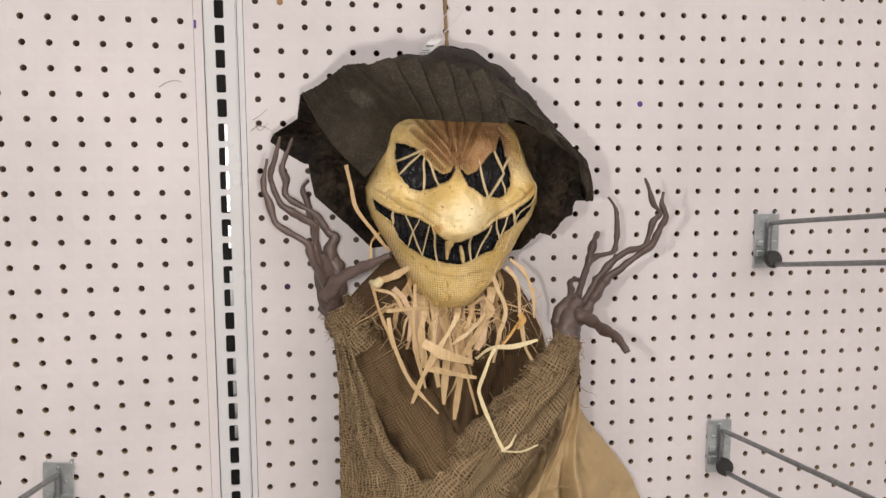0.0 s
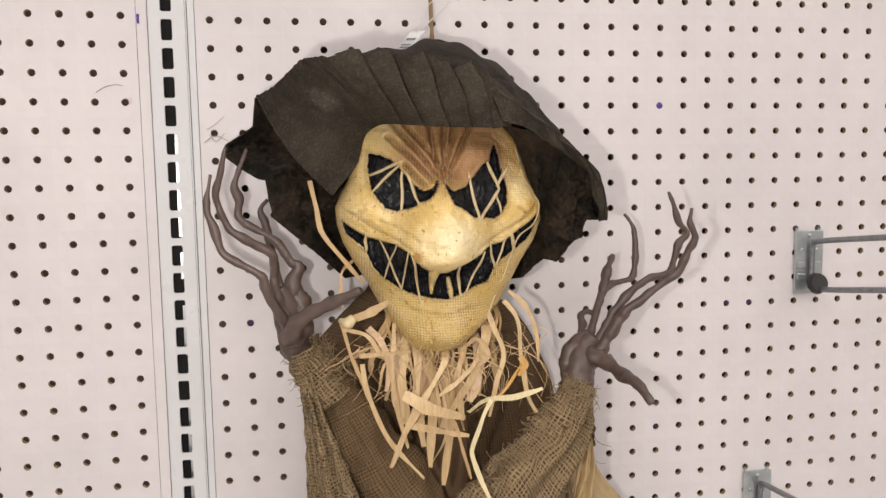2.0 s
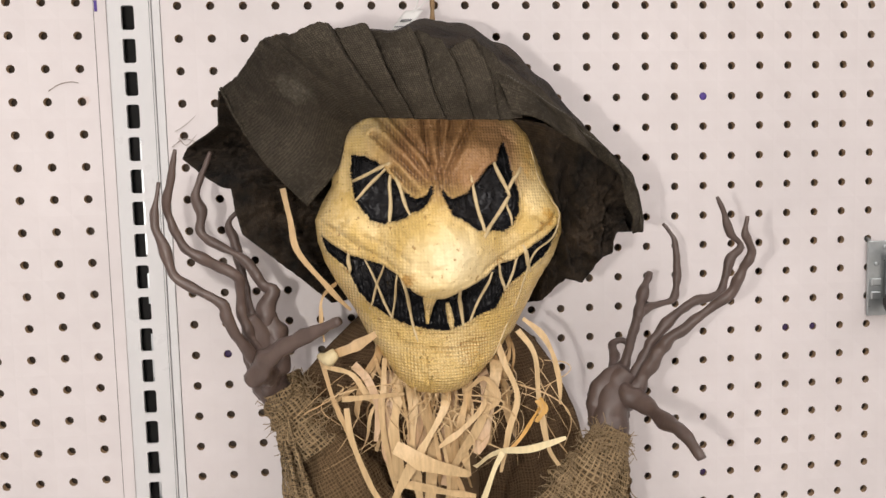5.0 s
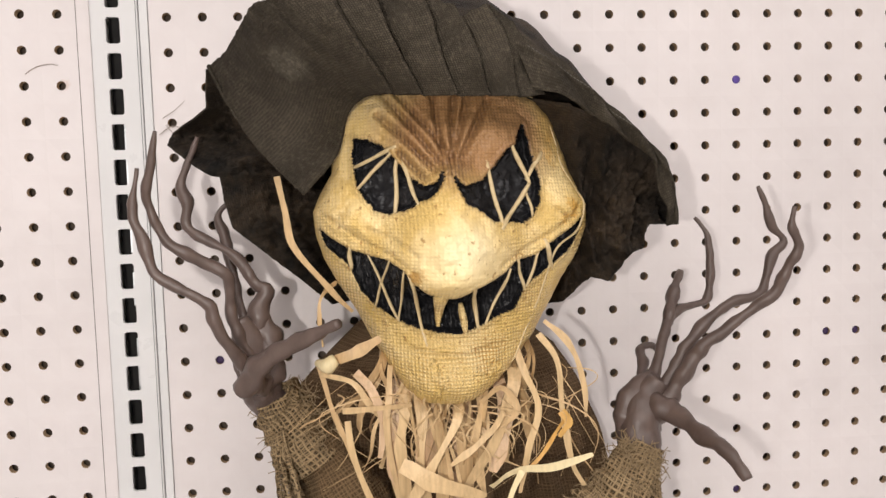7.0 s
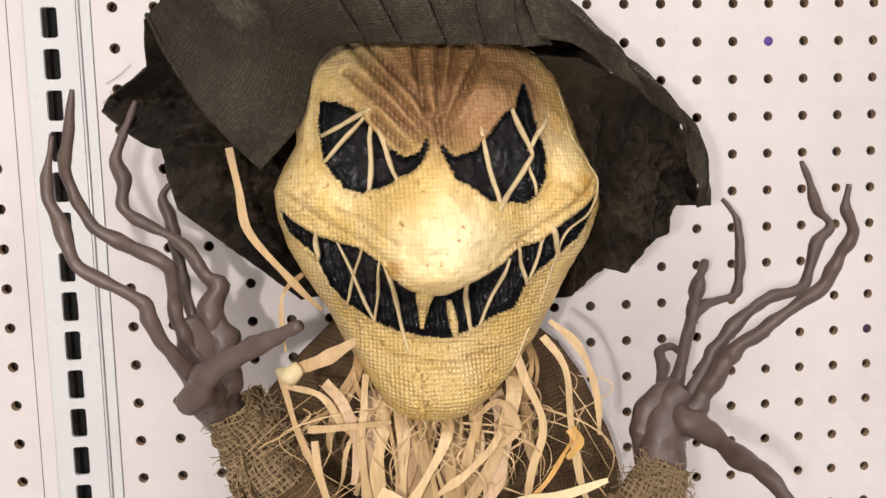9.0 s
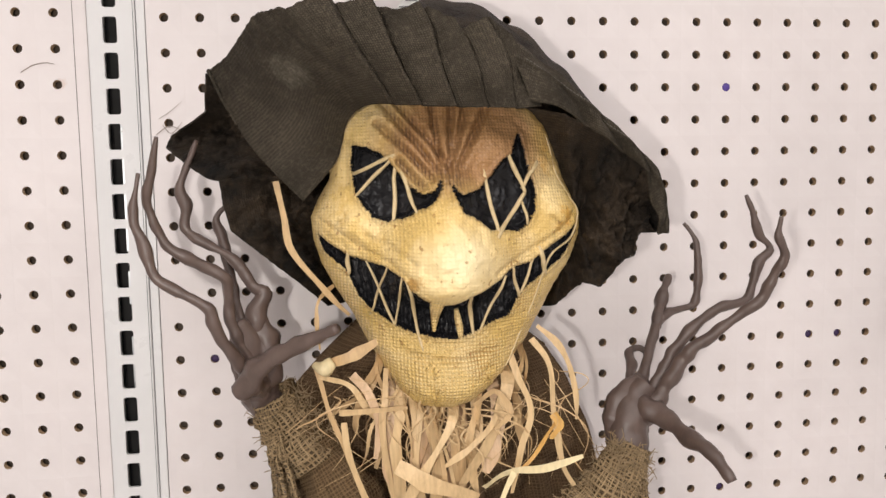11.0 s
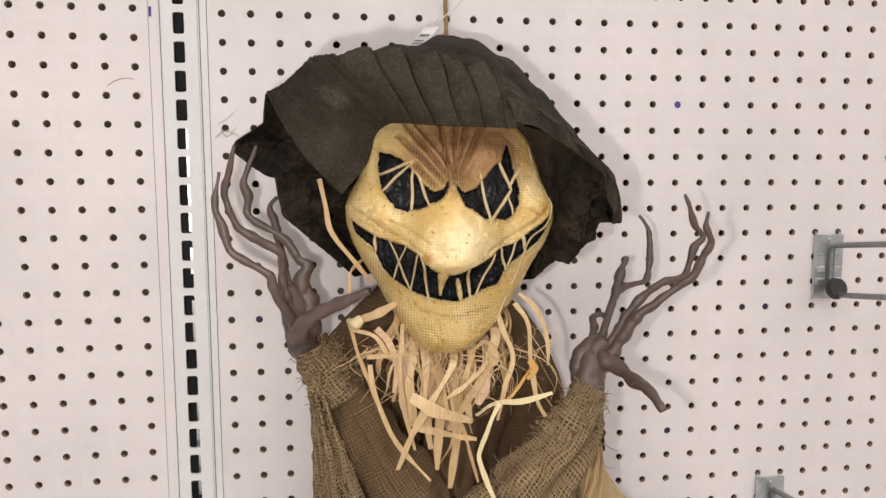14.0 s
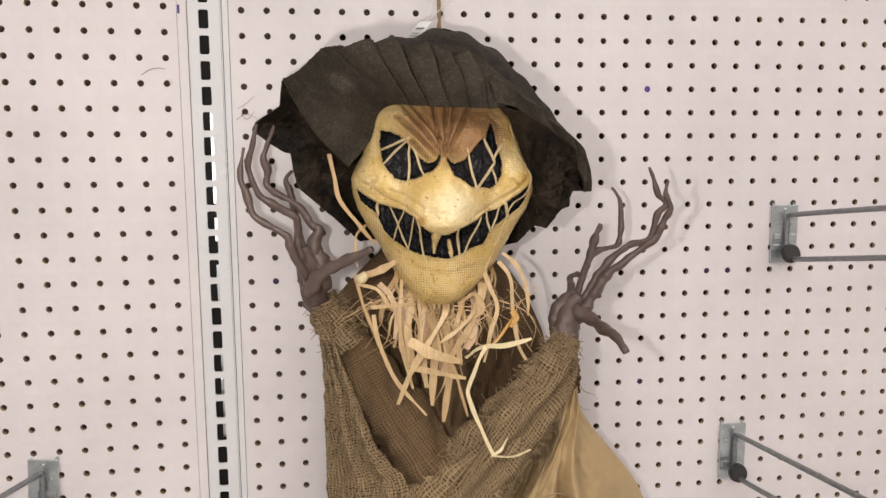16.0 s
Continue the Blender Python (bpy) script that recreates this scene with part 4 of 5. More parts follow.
        p.y += (0.014 * abs(fbm(p.x, p.y * 0.3, p.z, 42, 5)) + 0.007 * abs(fbm(p.x, 0, p.z, 110, 15))) * bow
        return p

    cloth("drooping_side", 60, 240, droop, FELT_BACK_SHADED, hat, "dark crumpled underside of the drooping brim")
    ridge = spline(mm((-318, -74, 1576), (-295, -66, 1590), (-263, -58, 1598), (-236, -50, 1611), (-218, -47, 1609), (-199, -45, 1602), (-175, -45, 1588), (-150, -48, 1560), (-130, -60, 1530)), 120)
    foot = spline(mm((-330, -150, 1556), (-295, -170, 1563), (-240, -160, 1560), (-205, -148, 1552), (-178, -140, 1536), (-150, -130, 1514), (-128, -120, 1496)), 120)

    def crown(i, j):
        k = round(j * 120)
        p = Vector(foot[k]).lerp(Vector(ridge[k]), i)
        p.y += 0.004 * fbm(p.x, 0, p.z, 30, 11)
        p.z += 0.010 * math.sin(math.pi * i) + 0.0025 * i * math.sin(j * 40)
        return p

    cloth("crown", 20, 120, crown, FELT_BACK_SHADED, hat, "charcoal crown behind the brim")

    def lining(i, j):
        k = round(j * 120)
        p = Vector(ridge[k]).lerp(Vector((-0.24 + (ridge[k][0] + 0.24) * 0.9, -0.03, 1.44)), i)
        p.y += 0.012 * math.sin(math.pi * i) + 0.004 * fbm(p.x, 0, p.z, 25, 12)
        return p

    cloth("crown_back", 20, 120, lining, FELT_BACK_SHADED, hat)
    return tagged(hat, "charcoal bonded-cloth floppy hat with pleated brim", "hat")


build_hat()


# ---- its robe ----
def build_robe():
    robe = new("robe")
    ends_l = [(1.0, -0.345), (1.15, -0.352), (1.22, -0.352), (1.29, -0.350), (1.335, -0.345), (1.36, -0.322), (1.385, -0.295)]
    ends_r = [(1.0, -0.120), (1.15, -0.118), (1.25, -0.112), (1.30, -0.125), (1.335, -0.140), (1.36, -0.158), (1.385, -0.19)]

    def width(tab, z):
        return float(np.interp(z, [a for a, b in tab], [b for a, b in tab]))

    def bodice(i, j):
        z = 1.392 - 0.38 * i
        a, b = width(ends_l, z), width(ends_r, z)
        x = a + (b - a) * j
        s = math.sin(math.pi * (0.02 + 0.96 * j))
        y = -0.016 - (0.046 - 0.012 * min(1, i * 2.5)) * s**0.6
        y += 0.006 * fbm(x, 0, z, 20, 21) - 0.003 * math.sin(x * 260 + 3 * fbm(x, 0, z, 10, 3)) * min(1, i * 3)
        return (x, y, z + (0.02 * (j - 0.5) ** 2))

    cloth("bodice", 90, 80, bodice, TUNIC, robe, "brown homespun tunic front")

    def sleeve(name, pts, radii, mat, label, seed, slump):
        line = spline(mm(*pts), 70)
        rad = np.interp(np.linspace(0, 1, 71), np.linspace(0, 1, len(radii)), radii) / 1000

        def f(i, j):
            k = round(i * 70)
            d = Vector(line[min(k + 1, 70)] - line[max(k - 1, 0)]).normalized()
            a = Vector((0, -1, 0))
            a = (a - d * a.dot(d)).normalized()
            b = d.cross(a)
            w = 2 * math.pi * j
            r = rad[k] * (1 + 0.07 * math.sin(3 * w + 9 * i + seed) + 0.05 * math.sin(5 * w - 26 * i) + 0.035 * math.sin(38 * i + 3 * math.sin(w)))
            p = Vector(line[k]) + (a * math.cos(w) * 0.85 + b * math.sin(w)) * r
            g = fbm(p.x, p.y, p.z, 42, seed)
            return p + (p - Vector(line[k])) * 0.22 * g + Vector((0, 0, -slump * max(0, math.sin(w)) * math.sin(math.pi * i)))

        return cloth(name, 70, 56, f, mat, robe, label)

    sleeve("sleeve", [(-350, -72, 1354), (-340, -78, 1334), (-321, -88, 1300), (-295, -98, 1254), (-264, -106, 1206), (-234, -110, 1160), (-214, -106, 1110)], (10, 17, 25, 30, 32, 31, 28), SLEEVE, "brown homespun sleeve", 2.0, 0.0)
    sleeve("sleeve", [(-125, -111, 1308), (-134, -113, 1295), (-152, -116, 1266), (-184, -122, 1222), (-222, -126, 1178), (-260, -126, 1140), (-300, -120, 1110)], (12, 20, 29, 34, 36, 34, 30), GAUZE, "khaki cheesecloth sleeve", 4.0, 0.0)
    # bunched cuffs
    for n, (pts, radii) in enumerate((([(-356, -92, 1353), (-352, -86, 1342), (-342, -84, 1327), (-328, -88, 1304)], (12, 16, 20, 21)), ([(-120, -111, 1315), (-126, -112, 1304), (-137, -115, 1289), (-151, -118, 1272)], (12, 15.5, 19, 20)))):
        sleeve("cuff", pts, radii, GAUZE_OPEN, "frayed khaki cheesecloth cuff", 6.0 + n, 0.0)
    # loose cheesecloth hanging down the side
    edge = spline(mm((-348, -92, 1340), (-340, -108, 1310), (-324, -122, 1272), (-304, -132, 1219), (-276, -138, 1182), (-288, -132, 1129), (-296, -120, 1040)), 60)
    outer = spline(mm((-360, -74, 1342), (-356, -84, 1310), (-353, -88, 1270), (-353, -88, 1220), (-353, -88, 1180), (-354, -86, 1120), (-354, -80, 1040)), 60)

    def drape(i, j):
        p = along(outer, i).lerp(along(edge, i), j)
        p.y -= 0.014 * math.sin(math.pi * j) * min(1, i * 4) + 0.004 * math.sin(j * 15 + 4 * i) + 0.005 * fbm(p.x, 0, p.z, 28, 31)
        p.x += 0.002 * fbm(i, j, 0, 30, 8)
        return p

    cloth("cheesecloth_drape", 90, 50, lambda i, j: drape(i, j), GAUZE_OPEN, robe, "open khaki cheesecloth hanging loose", 0.0008)
    # a torn scrap that hangs behind the cuff
    scrap_l = spline(mm((-122, -98, 1292), (-114, -96, 1276), (-112, -94, 1260), (-114, -92, 1246)), 30)
    scrap_r = spline(mm((-108, -92, 1300), (-100, -88, 1284), (-98, -86, 1266), (-101, -86, 1251)), 30)

    def scrap(i, j):
        p = along(scrap_l, i).lerp(along(scrap_r, i), j)
        p.y -= 0.006 * math.sin(9 * j + 5 * i) + 0.006 * fbm(p.x, 0, p.z, 60, 3)
        p.x += 0.003 * noise.noise(Vector((i * 14, j * 3, 1)))
        return p

    cloth("torn_scrap", 30, 20, scrap, SLEEVE, robe, "torn brown scrap behind the cuff", 0.0008)
    # cheesecloth across the waist, rising to the other arm
    low = spline(mm((-330, -120, 1080), (-280, -136, 1110), (-235, -150, 1130), (-190, -146, 1170), (-150, -134, 1215), (-112, -112, 1262), (-106, -100, 1285)), 70)
    high = spline(mm((-318, -112, 1150), (-272, -134, 1160), (-236, -150, 1188), (-200, -146, 1236), (-165, -136, 1275), (-136, -122, 1296), (-126, -116, 1303)), 70)

    def sash(i, j):
        p = along(low, j).lerp(along(high, j), i)
        p.y -= 0.012 * math.sin(math.pi * i) + 0.005 * math.sin(i * 13 + 6 * j) * (0.4 + j) + 0.006 * fbm(p.x, 0, p.z, 30, 17)
        return p

    cloth("cheesecloth_sash", 46, 90, sash, GAUZE_OPEN, robe, "bunched khaki cheesecloth across the front", 0.0008)
    # tan voile underskirt
    hem_l = spline(mm((-140, -90, 1250), (-160, -96, 1200), (-190, -100, 1150), (-230, -100, 1090), (-250, -95, 1010)), 60)
    hem_r = spline(mm((-108, -84, 1268), (-98, -74, 1236), (-80, -64, 1206), (-42, -54, 1160), (-16, -48, 1122), (-6, -46, 1080), (-20, -46, 1010)), 60)

    def skirt(i, j):
        p = along(hem_l, i).lerp(along(hem_r, i), j)
        p.y -= 0.016 * math.sin(math.pi * j) * min(1, i * 2.5)
        p.y += (0.012 * math.sqrt(0.03 + math.sin(j * 17 + 1.5 * fbm(j, i, 0, 3, 5) + i) ** 2) + 0.006 * math.sqrt(0.03 + math.sin(j * 33 - 3 * i) ** 2)) * min(1, 0.5 + i) * max(0.12, 1 - 1.15 * j) + 0.006 * fbm(p.x, 0, p.z, 18, 23)
        return p

    cloth("voile_skirt", 120, 160, skirt, VOILE, robe, "thin tan voile underskirt")
    near = spline(mm((-122, -104, 1258), (-138, -112, 1215), (-160, -118, 1165), (-190, -122, 1110), (-205, -118, 1030)), 60)
    far = spline(mm((-108, -96, 1262), (-104, -98, 1225), (-106, -98, 1180), (-104, -96, 1125), (-100, -92, 1030)), 60)

    def pleat(i, j):
        p = along(near, i).lerp(along(far, i), j)
        p.y -= (0.020 * math.sqrt(0.02 + math.sin(j * 8 + 1.6 * math.sin(i * 5)) ** 2) + 0.007 * math.sin(j * 19 + 5 * i + 2 * math.sin(5 * i))) * min(1, 0.4 + 1.6 * i) + 0.004 * fbm(p.x, 0, p.z, 40, 44)
        p.x += 0.004 * math.sin(i * 9 + j * 3)
        return p

    cloth("voile_pleats", 100, 90, pleat, VOILE, robe, "gathered pleats of tan voile", 0.0006)

    def skirt_back(i, j):
        z = 1.2 - 0.2 * i
        x = -0.352 + 0.2 * j
        return (x, -0.07 - 0.014 * math.sin(math.pi * j) + 0.004 * math.sin(j * 30), z)

    cloth("voile_skirt", 30, 40, skirt_back, VOILE, robe, "thin tan voile underskirt")
    return tagged(robe, "brown tunic robe with torn khaki cheesecloth over tan voile", "robe")


build_robe()


# ---- loose threads that stand off the cheesecloth ----
def threads():
    verts, faces = [], []
    pick = random.Random(5)
    paths = [spline(mm((-352, -74, 1352), (-340, -80, 1330), (-321, -88, 1300), (-295, -98, 1254)), 60), spline(mm((-122, -111, 1311), (-133, -113, 1296), (-152, -116, 1266), (-184, -122, 1222), (-222, -126, 1178)), 60)]
    rads = ((14, 21, 27, 31), (13, 20, 30, 35, 37))
    for n in range(620):
        which = 0 if n % 4 == 0 else 1
        line, rad = paths[which], rads[which]
        k = int(pick.random() ** 1.3 * (26 if which == 0 else 56))
        r = float(np.interp(k / 60, np.linspace(0, 1, len(rad)), rad)) / 1000 * pick.uniform(0.98, 1.1)
        d = Vector(line[k + 1] - line[k]).normalized()
        out = Vector((0, -1, 0)) - d * -d.y
        out.normalize()
        side = d.cross(out)
        a = pick.uniform(-1.5, 1.5)
        p = Vector(line[k]) + (out * 0.85 * math.cos(a) + side * math.sin(a)) * r
        w = pick.uniform(0, 2 * math.pi)
        size = pick.uniform(0.003, 0.012)
        pts = [p + Vector((size * s * math.cos(w + 0.6 * s), -0.002 * math.sin(3 * s), size * s * math.sin(w + 0.9 * s))) for s in (-1, -0.5, 0, 0.5, 1)]
        v, f = tube(pts, (0.00028, 0.00035, 0.00022), 12, 4)
        faces += [tuple(i + len(verts) for i in q) for q in f]
        verts += v
    ob = link("loose_threads", verts, faces, THREAD, None)
    tagged(ob, "tangled khaki threads fraying from the cheesecloth", "threads", kind="stuff")


threads()


# ---- the straw round its neck ----
collar = new("straw_collar")


def ribbon(pts, width, mat, twist=0.6, seed=0, label=""):
    """A strip of raffia: creased along its middle and tapering at the end."""
    n = max(10, 7 * (len(pts) - 1))
    line = spline(pts, n)
    for i in range(n + 1):
        line[i] += np.array(noise.noise_vector(Vector((seed * 2.3, i * 0.16, width * 900)))) * (0.0009 if width > 0.002 else 0.0005)
    verts, faces = [], []
    for i, p in enumerate(line):
        d = Vector(line[min(i + 1, n)] - line[max(i - 1, 0)]).normalized()
        a = d.cross(Vector((0, -1, 0)))
        if a.length < 0.2:
            a = d.cross(Vector((1, 0, 0)))
        a = (Matrix.Rotation(twist * math.sin(seed * 1.7 + 3.5 * i / n), 3, d) @ a.normalized())
        c = d.cross(a)
        k = i / n
        w = 0.88 * width * (1 - 0.45 * max(0, (k - 0.75) / 0.25) ** 1.5) * (0.95 + 0.55 * noise.noise(Vector((seed * 3.1, k * 4, 0))))
        for s, o in ((-0.5, 0.02), (-0.1, 0.07), (0.5, -0.02), (0.05, 0.02)):
            verts.append(tuple(Vector(p) + a * w * s + c * w * o))
    for i in range(n):
        for k in range(4):
            u, v = i * 4 + k, i * 4 + (k + 1) % 4
            faces.append((u, v, v + 4, u + 4))
    faces += [(0, 1, 2, 3), tuple(n * 4 + k for k in (3, 2, 1, 0))]
    return link("straw", verts, faces, mat, collar, label, None, False)


rng = random.Random(11)
for n in range(26):
    w = rng.uniform(-1.0, 1.0)
    x = FACE_X + 0.002 + 0.05 * w
    y = -0.106 - 0.028 * math.cos(w * 1.2) + rng.uniform(-0.008, 0.006)
    z = 1.372 - 0.026 * math.cos(w * 1.4) + rng.uniform(-0.006, 0.010) + 0.012 * abs(w)
    fall = rng.uniform(0.035, 0.085) * (1.1 - 0.4 * abs(w))
    dx = rng.gauss(0, 0.011) + 0.008 * w
    pts = [(x - 0.2 * dx, y + 0.022, z + 0.012), (x, y, z)]
    for k in range(1, 4):
        f = k / 3
        pts.append((x + dx * f * 1.3 + rng.gauss(0, 0.004), y - 0.010 * math.sin(math.pi * f) + 0.016 * f + rng.gauss(0, 0.003), z - fall * f))
    ribbon(pts, rng.choice((0.0028, 0.0038, 0.005, 0.007)), RAFFIA, 1.2, n)
for n in range(64):
    w = rng.uniform(-1.2, 1.2)
    x, y, z = FACE_X + 0.004 + 0.062 * w, -0.110 - 0.028 * math.cos(w), 1.372 - 0.02 * math.cos(w) + rng.uniform(-0.012, 0.012)
    a = rng.uniform(-2.5, -0.6)
    r = rng.uniform(0.025, 0.065)
    bend = rng.uniform(-0.028, 0.028)
    pts = [(x + math.cos(a) * r * f + bend * math.sin(math.pi * f), y - 0.012 * math.sin(math.pi * f) + 0.006 * f, z + math.sin(a) * r * f + 0.008 * math.sin(math.pi * f)) for f in (0, 0.25, 0.5, 0.75, 1)]
    ribbon(pts, rng.choice((0.0004, 0.0005, 0.0007, 0.0012)), RAFFIA, 0.5, 100 + n)


def strip(n, width, mat, *pts):
    ribbon(mm(*pts), width / 1000, mat, 0.4, 200 + n)


# the strips that stand out
strip(0, 4.6, RAFFIA, (-305, -130, 1345), (-303, -134, 1327), (-295, -136, 1303), (-283, -136, 1280), (-259, -134, 1250))
strip(1, 8.5, RAFFIA, (-270, -126, 1366), (-272, -136, 1350), (-275, -140, 1330), (-273, -140, 1306), (-275, -138, 1297))
strip(2, 8.5, RAFFIA, (-250, -128, 1362), (-252, -138, 1340), (-251, -140, 1318), (-253, -138, 1281), (-254, -136, 1259))
strip(3, 4.5, RAFFIA, (-279, -126, 1376), (-281, -134, 1360), (-283, -136, 1342), (-278, -134, 1305), (-271, -132, 1275))
strip(4, 6.5, RAFFIA, (-240, -136, 1358), (-243, -148, 1347), (-256, -150, 1325), (-273, -150, 1297), (-286, -146, 1266))
strip(5, 8, RAFFIA, (-240, -128, 1360), (-239, -138, 1335), (-237, -138, 1297), (-240, -136, 1269), (-243, -134, 1243))
strip(6, 9.5, RAFFIA, (-275, -150, 1324), (-263, -153, 1317), (-252, -153, 1312), (-228, -152, 1304))
strip(7, 7, RAFFIA, (-272, -147, 1299), (-249, -149, 1294), (-224, -148, 1288))
strip(8, 4, RAFFIA, (-320, -128, 1373), (-301, -132, 1367), (-292, -132, 1354), (-282, -132, 1343))
strip(9, 3.5, RAFFIA, (-321, -126, 1377), (-313, -130, 1349), (-306, -130, 1330), (-301, -128, 1314))
strip(10, 4, RAFFIA, (-308, -136, 1353), (-288, -142, 1355), (-268, -140, 1355))
strip(11, 5, RAFFIA, (-207, -132, 1388), (-202, -140, 1372), (-195, -144, 1350), (-201, -144, 1328), (-206, -142, 1300))
strip(12, 9, RAFFIA, (-206, -130, 1372), (-209, -138, 1360), (-218, -142, 1336), (-230, -142, 1317), (-240, -138, 1300))
strip(13, 5, RAFFIA, (-190, -126, 1390), (-181, -134, 1374), (-178, -136, 1338), (-173, -136, 1313), (-165, -132, 1298))
strip(14, 4.5, RAFFIA, (-216, -146, 1350), (-222, -149, 1342), (-234, -149, 1331), (-247, -147, 1321))
strip(15, 5.5, RAFFIA_PALE, (-224, -142, 1305), (-214, -148, 1314), (-204, -149, 1317), (-186, -147, 1317), (-163, -143, 1321))
strip(16, 4.5, RAFFIA_PALE, (-206, -149, 1316), (-214, -156, 1305), (-223, -160, 1285), (-223, -162, 1273), (-211, -168, 1241), (-202, -170, 1223))
strip(17, 2.6, RAFFIA_PALE, (-203, -170, 1224), (-197, -170, 1228), (-190, -168, 1238))
strip(18, 2.4, RAFFIA_PALE, (-205, -170, 1223), (-186, -171, 1222), (-169, -168, 1226))
strip(19, 3.5, RAFFIA, (-235, -140, 1298), (-228, -141, 1274), (-221, -139, 1249))
strip(20, 4.6, RAFFIA, (-342, -112, 1489), (-338, -116, 1466), (-333, -120, 1448), (-318, -116, 1426), (-301, -104, 1405))
strip(21, 2.8, RAFFIA, (-310, -104, 1424), (-319, -112, 1416), (-321, -114, 1404), (-319, -116, 1386))
strip(22, 4, RAFFIA, (-228, -140, 1354), (-216, -144, 1364), (-208, -146, 1351), (-218, -146, 1340))
strip(23, 7, RAFFIA, (-318, -124, 1378), (-300, -128, 1384), (-284, -124, 1392))
strip(24, 4.5, RAFFIA, (-186, -124, 1398), (-172, -130, 1384), (-165, -132, 1362), (-164, -132, 1340))
strip(25, 8, RAFFIA, (-262, -124, 1366), (-262, -136, 1348), (-264, -139, 1325), (-262, -138, 1300), (-258, -134, 1276))
strip(26, 6, RAFFIA, (-228, -126, 1362), (-226, -138, 1340), (-230, -140, 1318), (-226, -136, 1296))
strip(27, 15, RAFFIA_WIDE, (-254, -122, 1362), (-257, -133, 1344), (-260, -136, 1322), (-262, -134, 1296))
strip(28, 14, RAFFIA_WIDE, (-238, -122, 1360), (-238, -133, 1340), (-240, -136, 1316), (-243, -134, 1290))
strip(29, 11, RAFFIA_WIDE, (-216, -120, 1366), (-212, -132, 1350), (-216, -138, 1330), (-222, -138, 1312))
strip(30, 10, RAFFIA_WIDE, (-274, -120, 1366), (-277, -130, 1344), (-280, -133, 1322), (-276, -132, 1304))
strip(31, 6, RAFFIA_WIDE, (-300, -124, 1372), (-290, -132, 1362), (-284, -134, 1344), (-287, -132, 1322))
strip(32, 3, RAFFIA_GOLD, (-178, -138, 1342), (-186, -141, 1332), (-196, -143, 1320), (-204, -142, 1313))
strip(33, 5, RAFFIA_GOLD, (-180, -138, 1346), (-177, -141, 1340), (-182, -140, 1331))
knot, kf = tube(mm((-322, -126, 1379), (-317, -130, 1378), (-311, -128, 1381)), (0.003, 0.0045, 0.003), 8, 8, 0.6, 90)
link("knot", knot, kf, RAFFIA_PALE, collar, "pale raffia knot")
tagged(collar, "collar of dry raffia straw strips round the neck", "straw collar")


# ---- cord, tag and marks ----
v, f = tube(mm((-233, 8, 1790), (-233, -8, 1787), (-233, -11, 1760), (-233, -12, 1690), (-232, -14, 1666), (-232, -22, 1636), (-234, -40, 1612), (-236, -50, 1598)), (0.0021, 0.0021), 70, 8, 0.25, 3)
tagged(link("hanging_cord", v, f, CORD, None), "brown jute cord holding up the scarecrow", "cord")
tag = new("price_tag")
corner, across, up = Vector((-0.272, -0.062, 1.594)), Vector((0.013, -0.002, 0.0)), Vector((0.017, 0.004, 0.022))


def tag_at(a, b, lift=0.0):
    return corner + across * a + up * b + across.cross(up).normalized() * (lift + 0.002 * math.sin(b * 2.2))


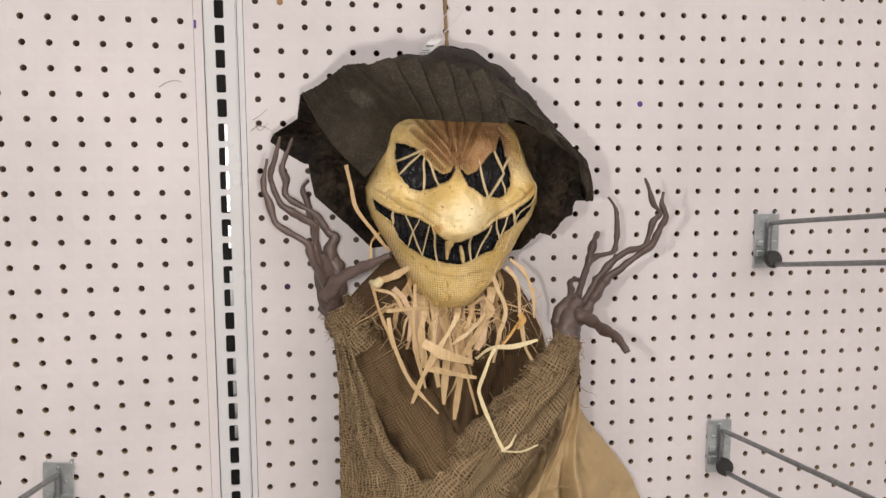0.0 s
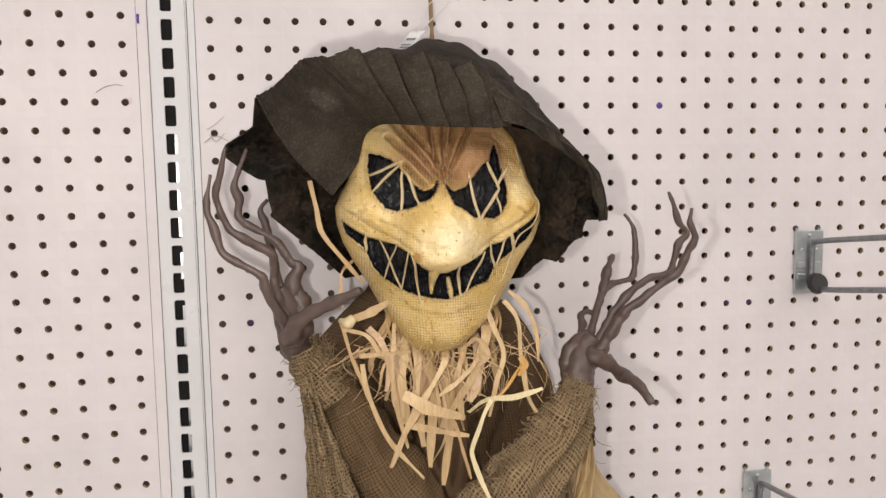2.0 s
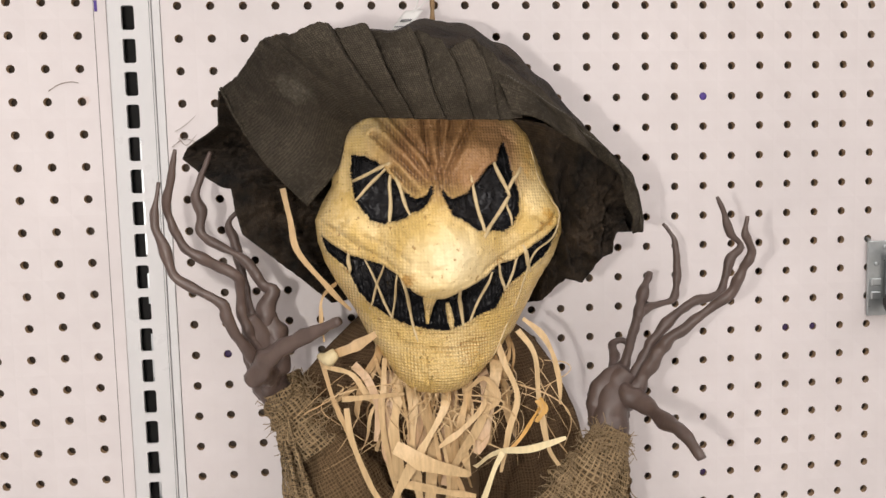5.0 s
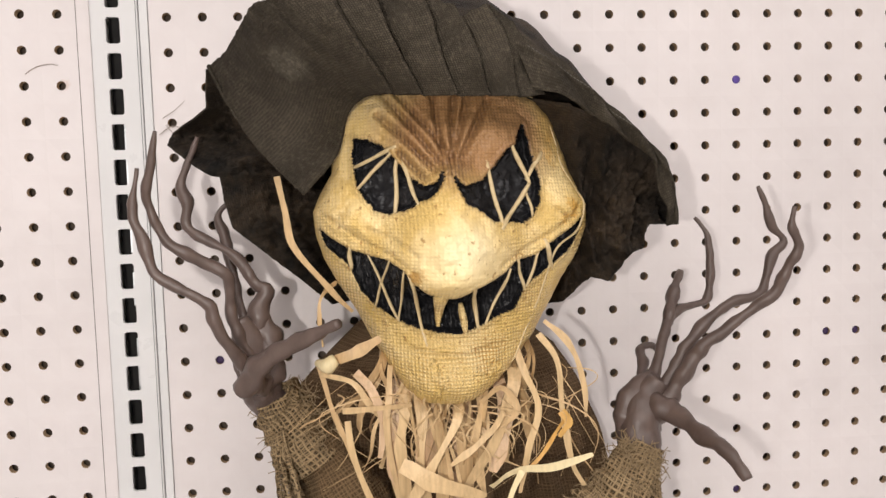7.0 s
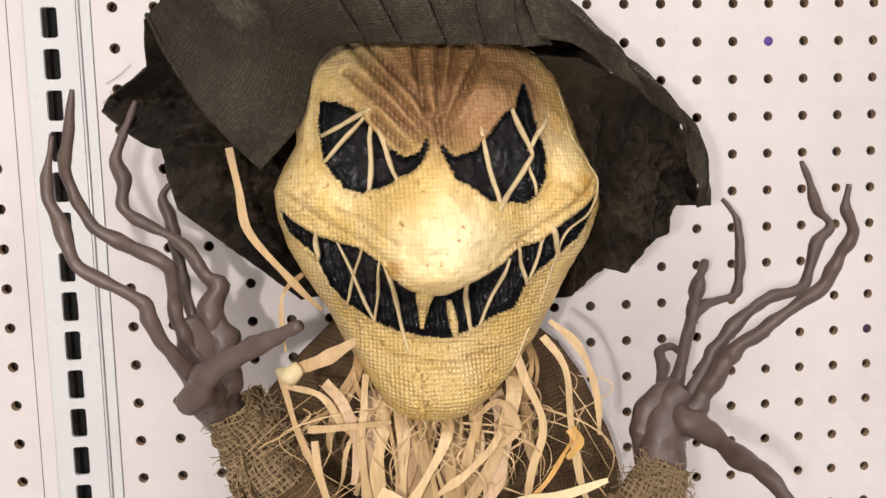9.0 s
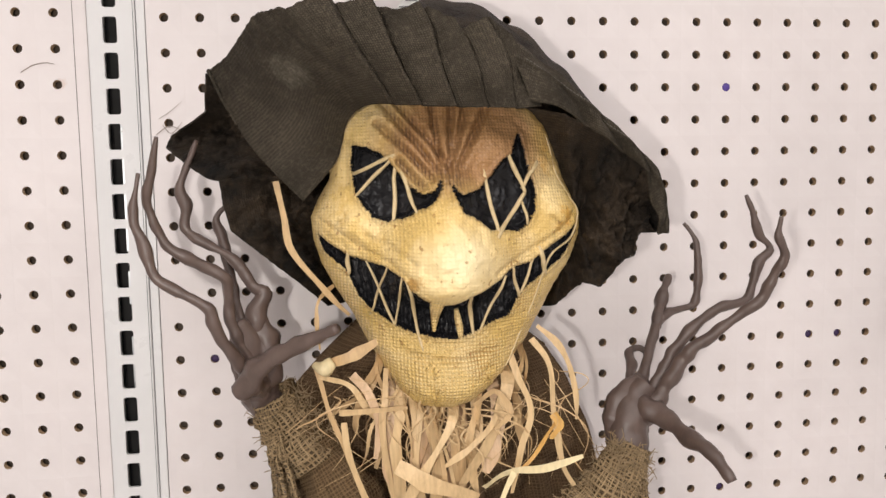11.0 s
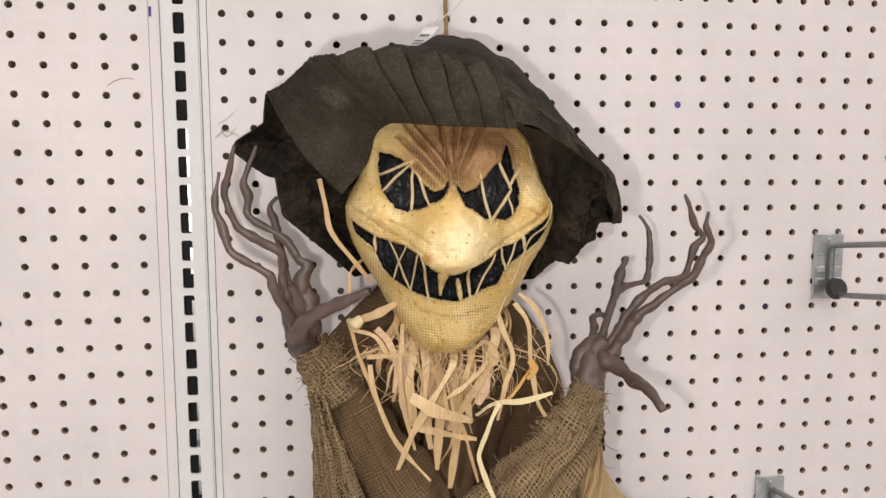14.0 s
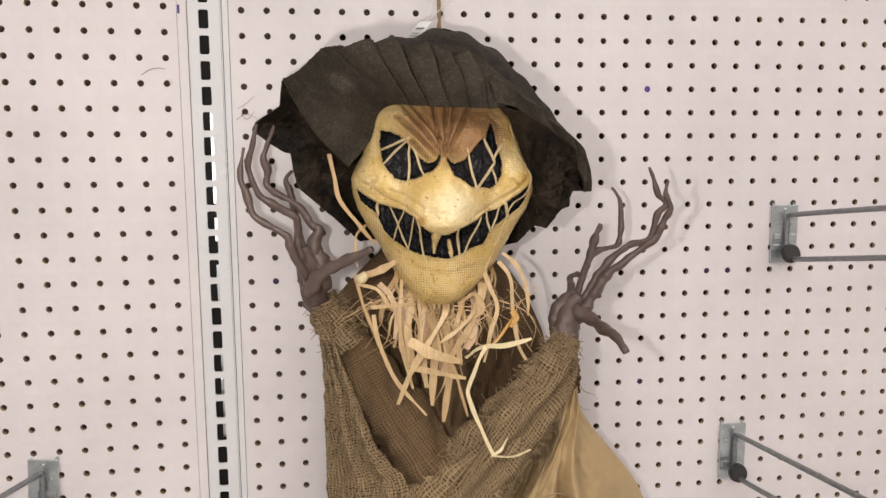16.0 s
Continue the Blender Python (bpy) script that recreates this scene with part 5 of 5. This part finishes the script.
v, f = sheet(8, 6, lambda i, j: tag_at(j, i))
card = link("card", v, f, PAPER, tag, "white printed card")
mod = card.modifiers.new("thickness", "SOLIDIFY")
mod.thickness = 0.0005
for b0, b1, a0, a1 in ((0.12, 0.16, 0.1, 0.9), (0.22, 0.25, 0.1, 0.8), (0.31, 0.34, 0.1, 0.86), (0.42, 0.45, 0.1, 0.7), (0.6, 0.68, 0.2, 0.8)):
    v, f = sheet(1, 2, lambda i, j: tag_at(a0 + (a1 - a0) * j, b0 + (b1 - b0) * i, 0.0007))
    link("print_bar", v, f, INK, card)
v, f = tube([tag_at(0.5, 0.92), tag_at(0.3, 1.3) + Vector((0, 0.004, 0)), tag_at(-0.3, 2.1) + Vector((0, 0.01, 0)), tag_at(0.2, 2.7) + Vector((0, 0.012, 0)), tag_at(0.9, 2.2), tag_at(0.75, 1.3), tag_at(0.55, 0.92)], (0.0004, 0.0004), 50, 6)
link("loop", v, f, PAPER, tag, "clear plastic tag loop")
tagged(tag, "small white price tag on a plastic loop at the hat", "price tag")


def fibre(pts, r, label):
    v, f = tube(mm(*pts), (r, r, r * 0.5), 20, 5, 0.3, 5)
    tagged(link("loose_fibre", v, f, LINT, None), label, "fibre", "loose fibres on the board")


fibre([(-532, -1, 1571), (-524, -1, 1576), (-515, -1, 1578), (-509, -1, 1577)], 0.0004, "thin brown fibre stuck to the white board")
def loose_end(pts, r):
    v, f = tube(mm(*pts), (r, r, r * 0.6), 24, 5, 0.3, 8)
    tagged(link("loose_thread", v, f, THREAD, None), "single khaki thread fraying off the robe", "thread", "threads off the robe")


loose_end([(-101, -88, 1262), (-96, -84, 1252), (-88, -80, 1246), (-80, -78, 1243), (-77, -78, 1238)], 0.00035)
loose_end([(-106, -90, 1250), (-101, -86, 1238), (-94, -84, 1231), (-86, -82, 1229)], 0.0003)
loose_end([(-352, -92, 1152), (-358, -88, 1147), (-364, -84, 1144), (-369, -82, 1139)], 0.0003)
loose_end([(-144, -140, 1168), (-138, -142, 1171), (-130, -142, 1170), (-126, -140, 1173)], 0.0006)
loose_end([(-350, -86, 1335), (-358, -84, 1330), (-362, -82, 1322), (-358, -82, 1316)], 0.0003)


fibre([(-438, -1, 1538), (-430, -1, 1543), (-422, -1, 1550)], 0.0003, "fine grey lint clinging to the white board")
fibre([(-441, -1, 1526), (-432, -1, 1532), (-424, -1, 1530), (-418, -1, 1526)], 0.0003, "fine grey lint clinging to the white board")
fibre([(-436, -1, 1533), (-430, -1, 1527), (-422, -1, 1535)], 0.0003, "fine grey lint clinging to the white board")
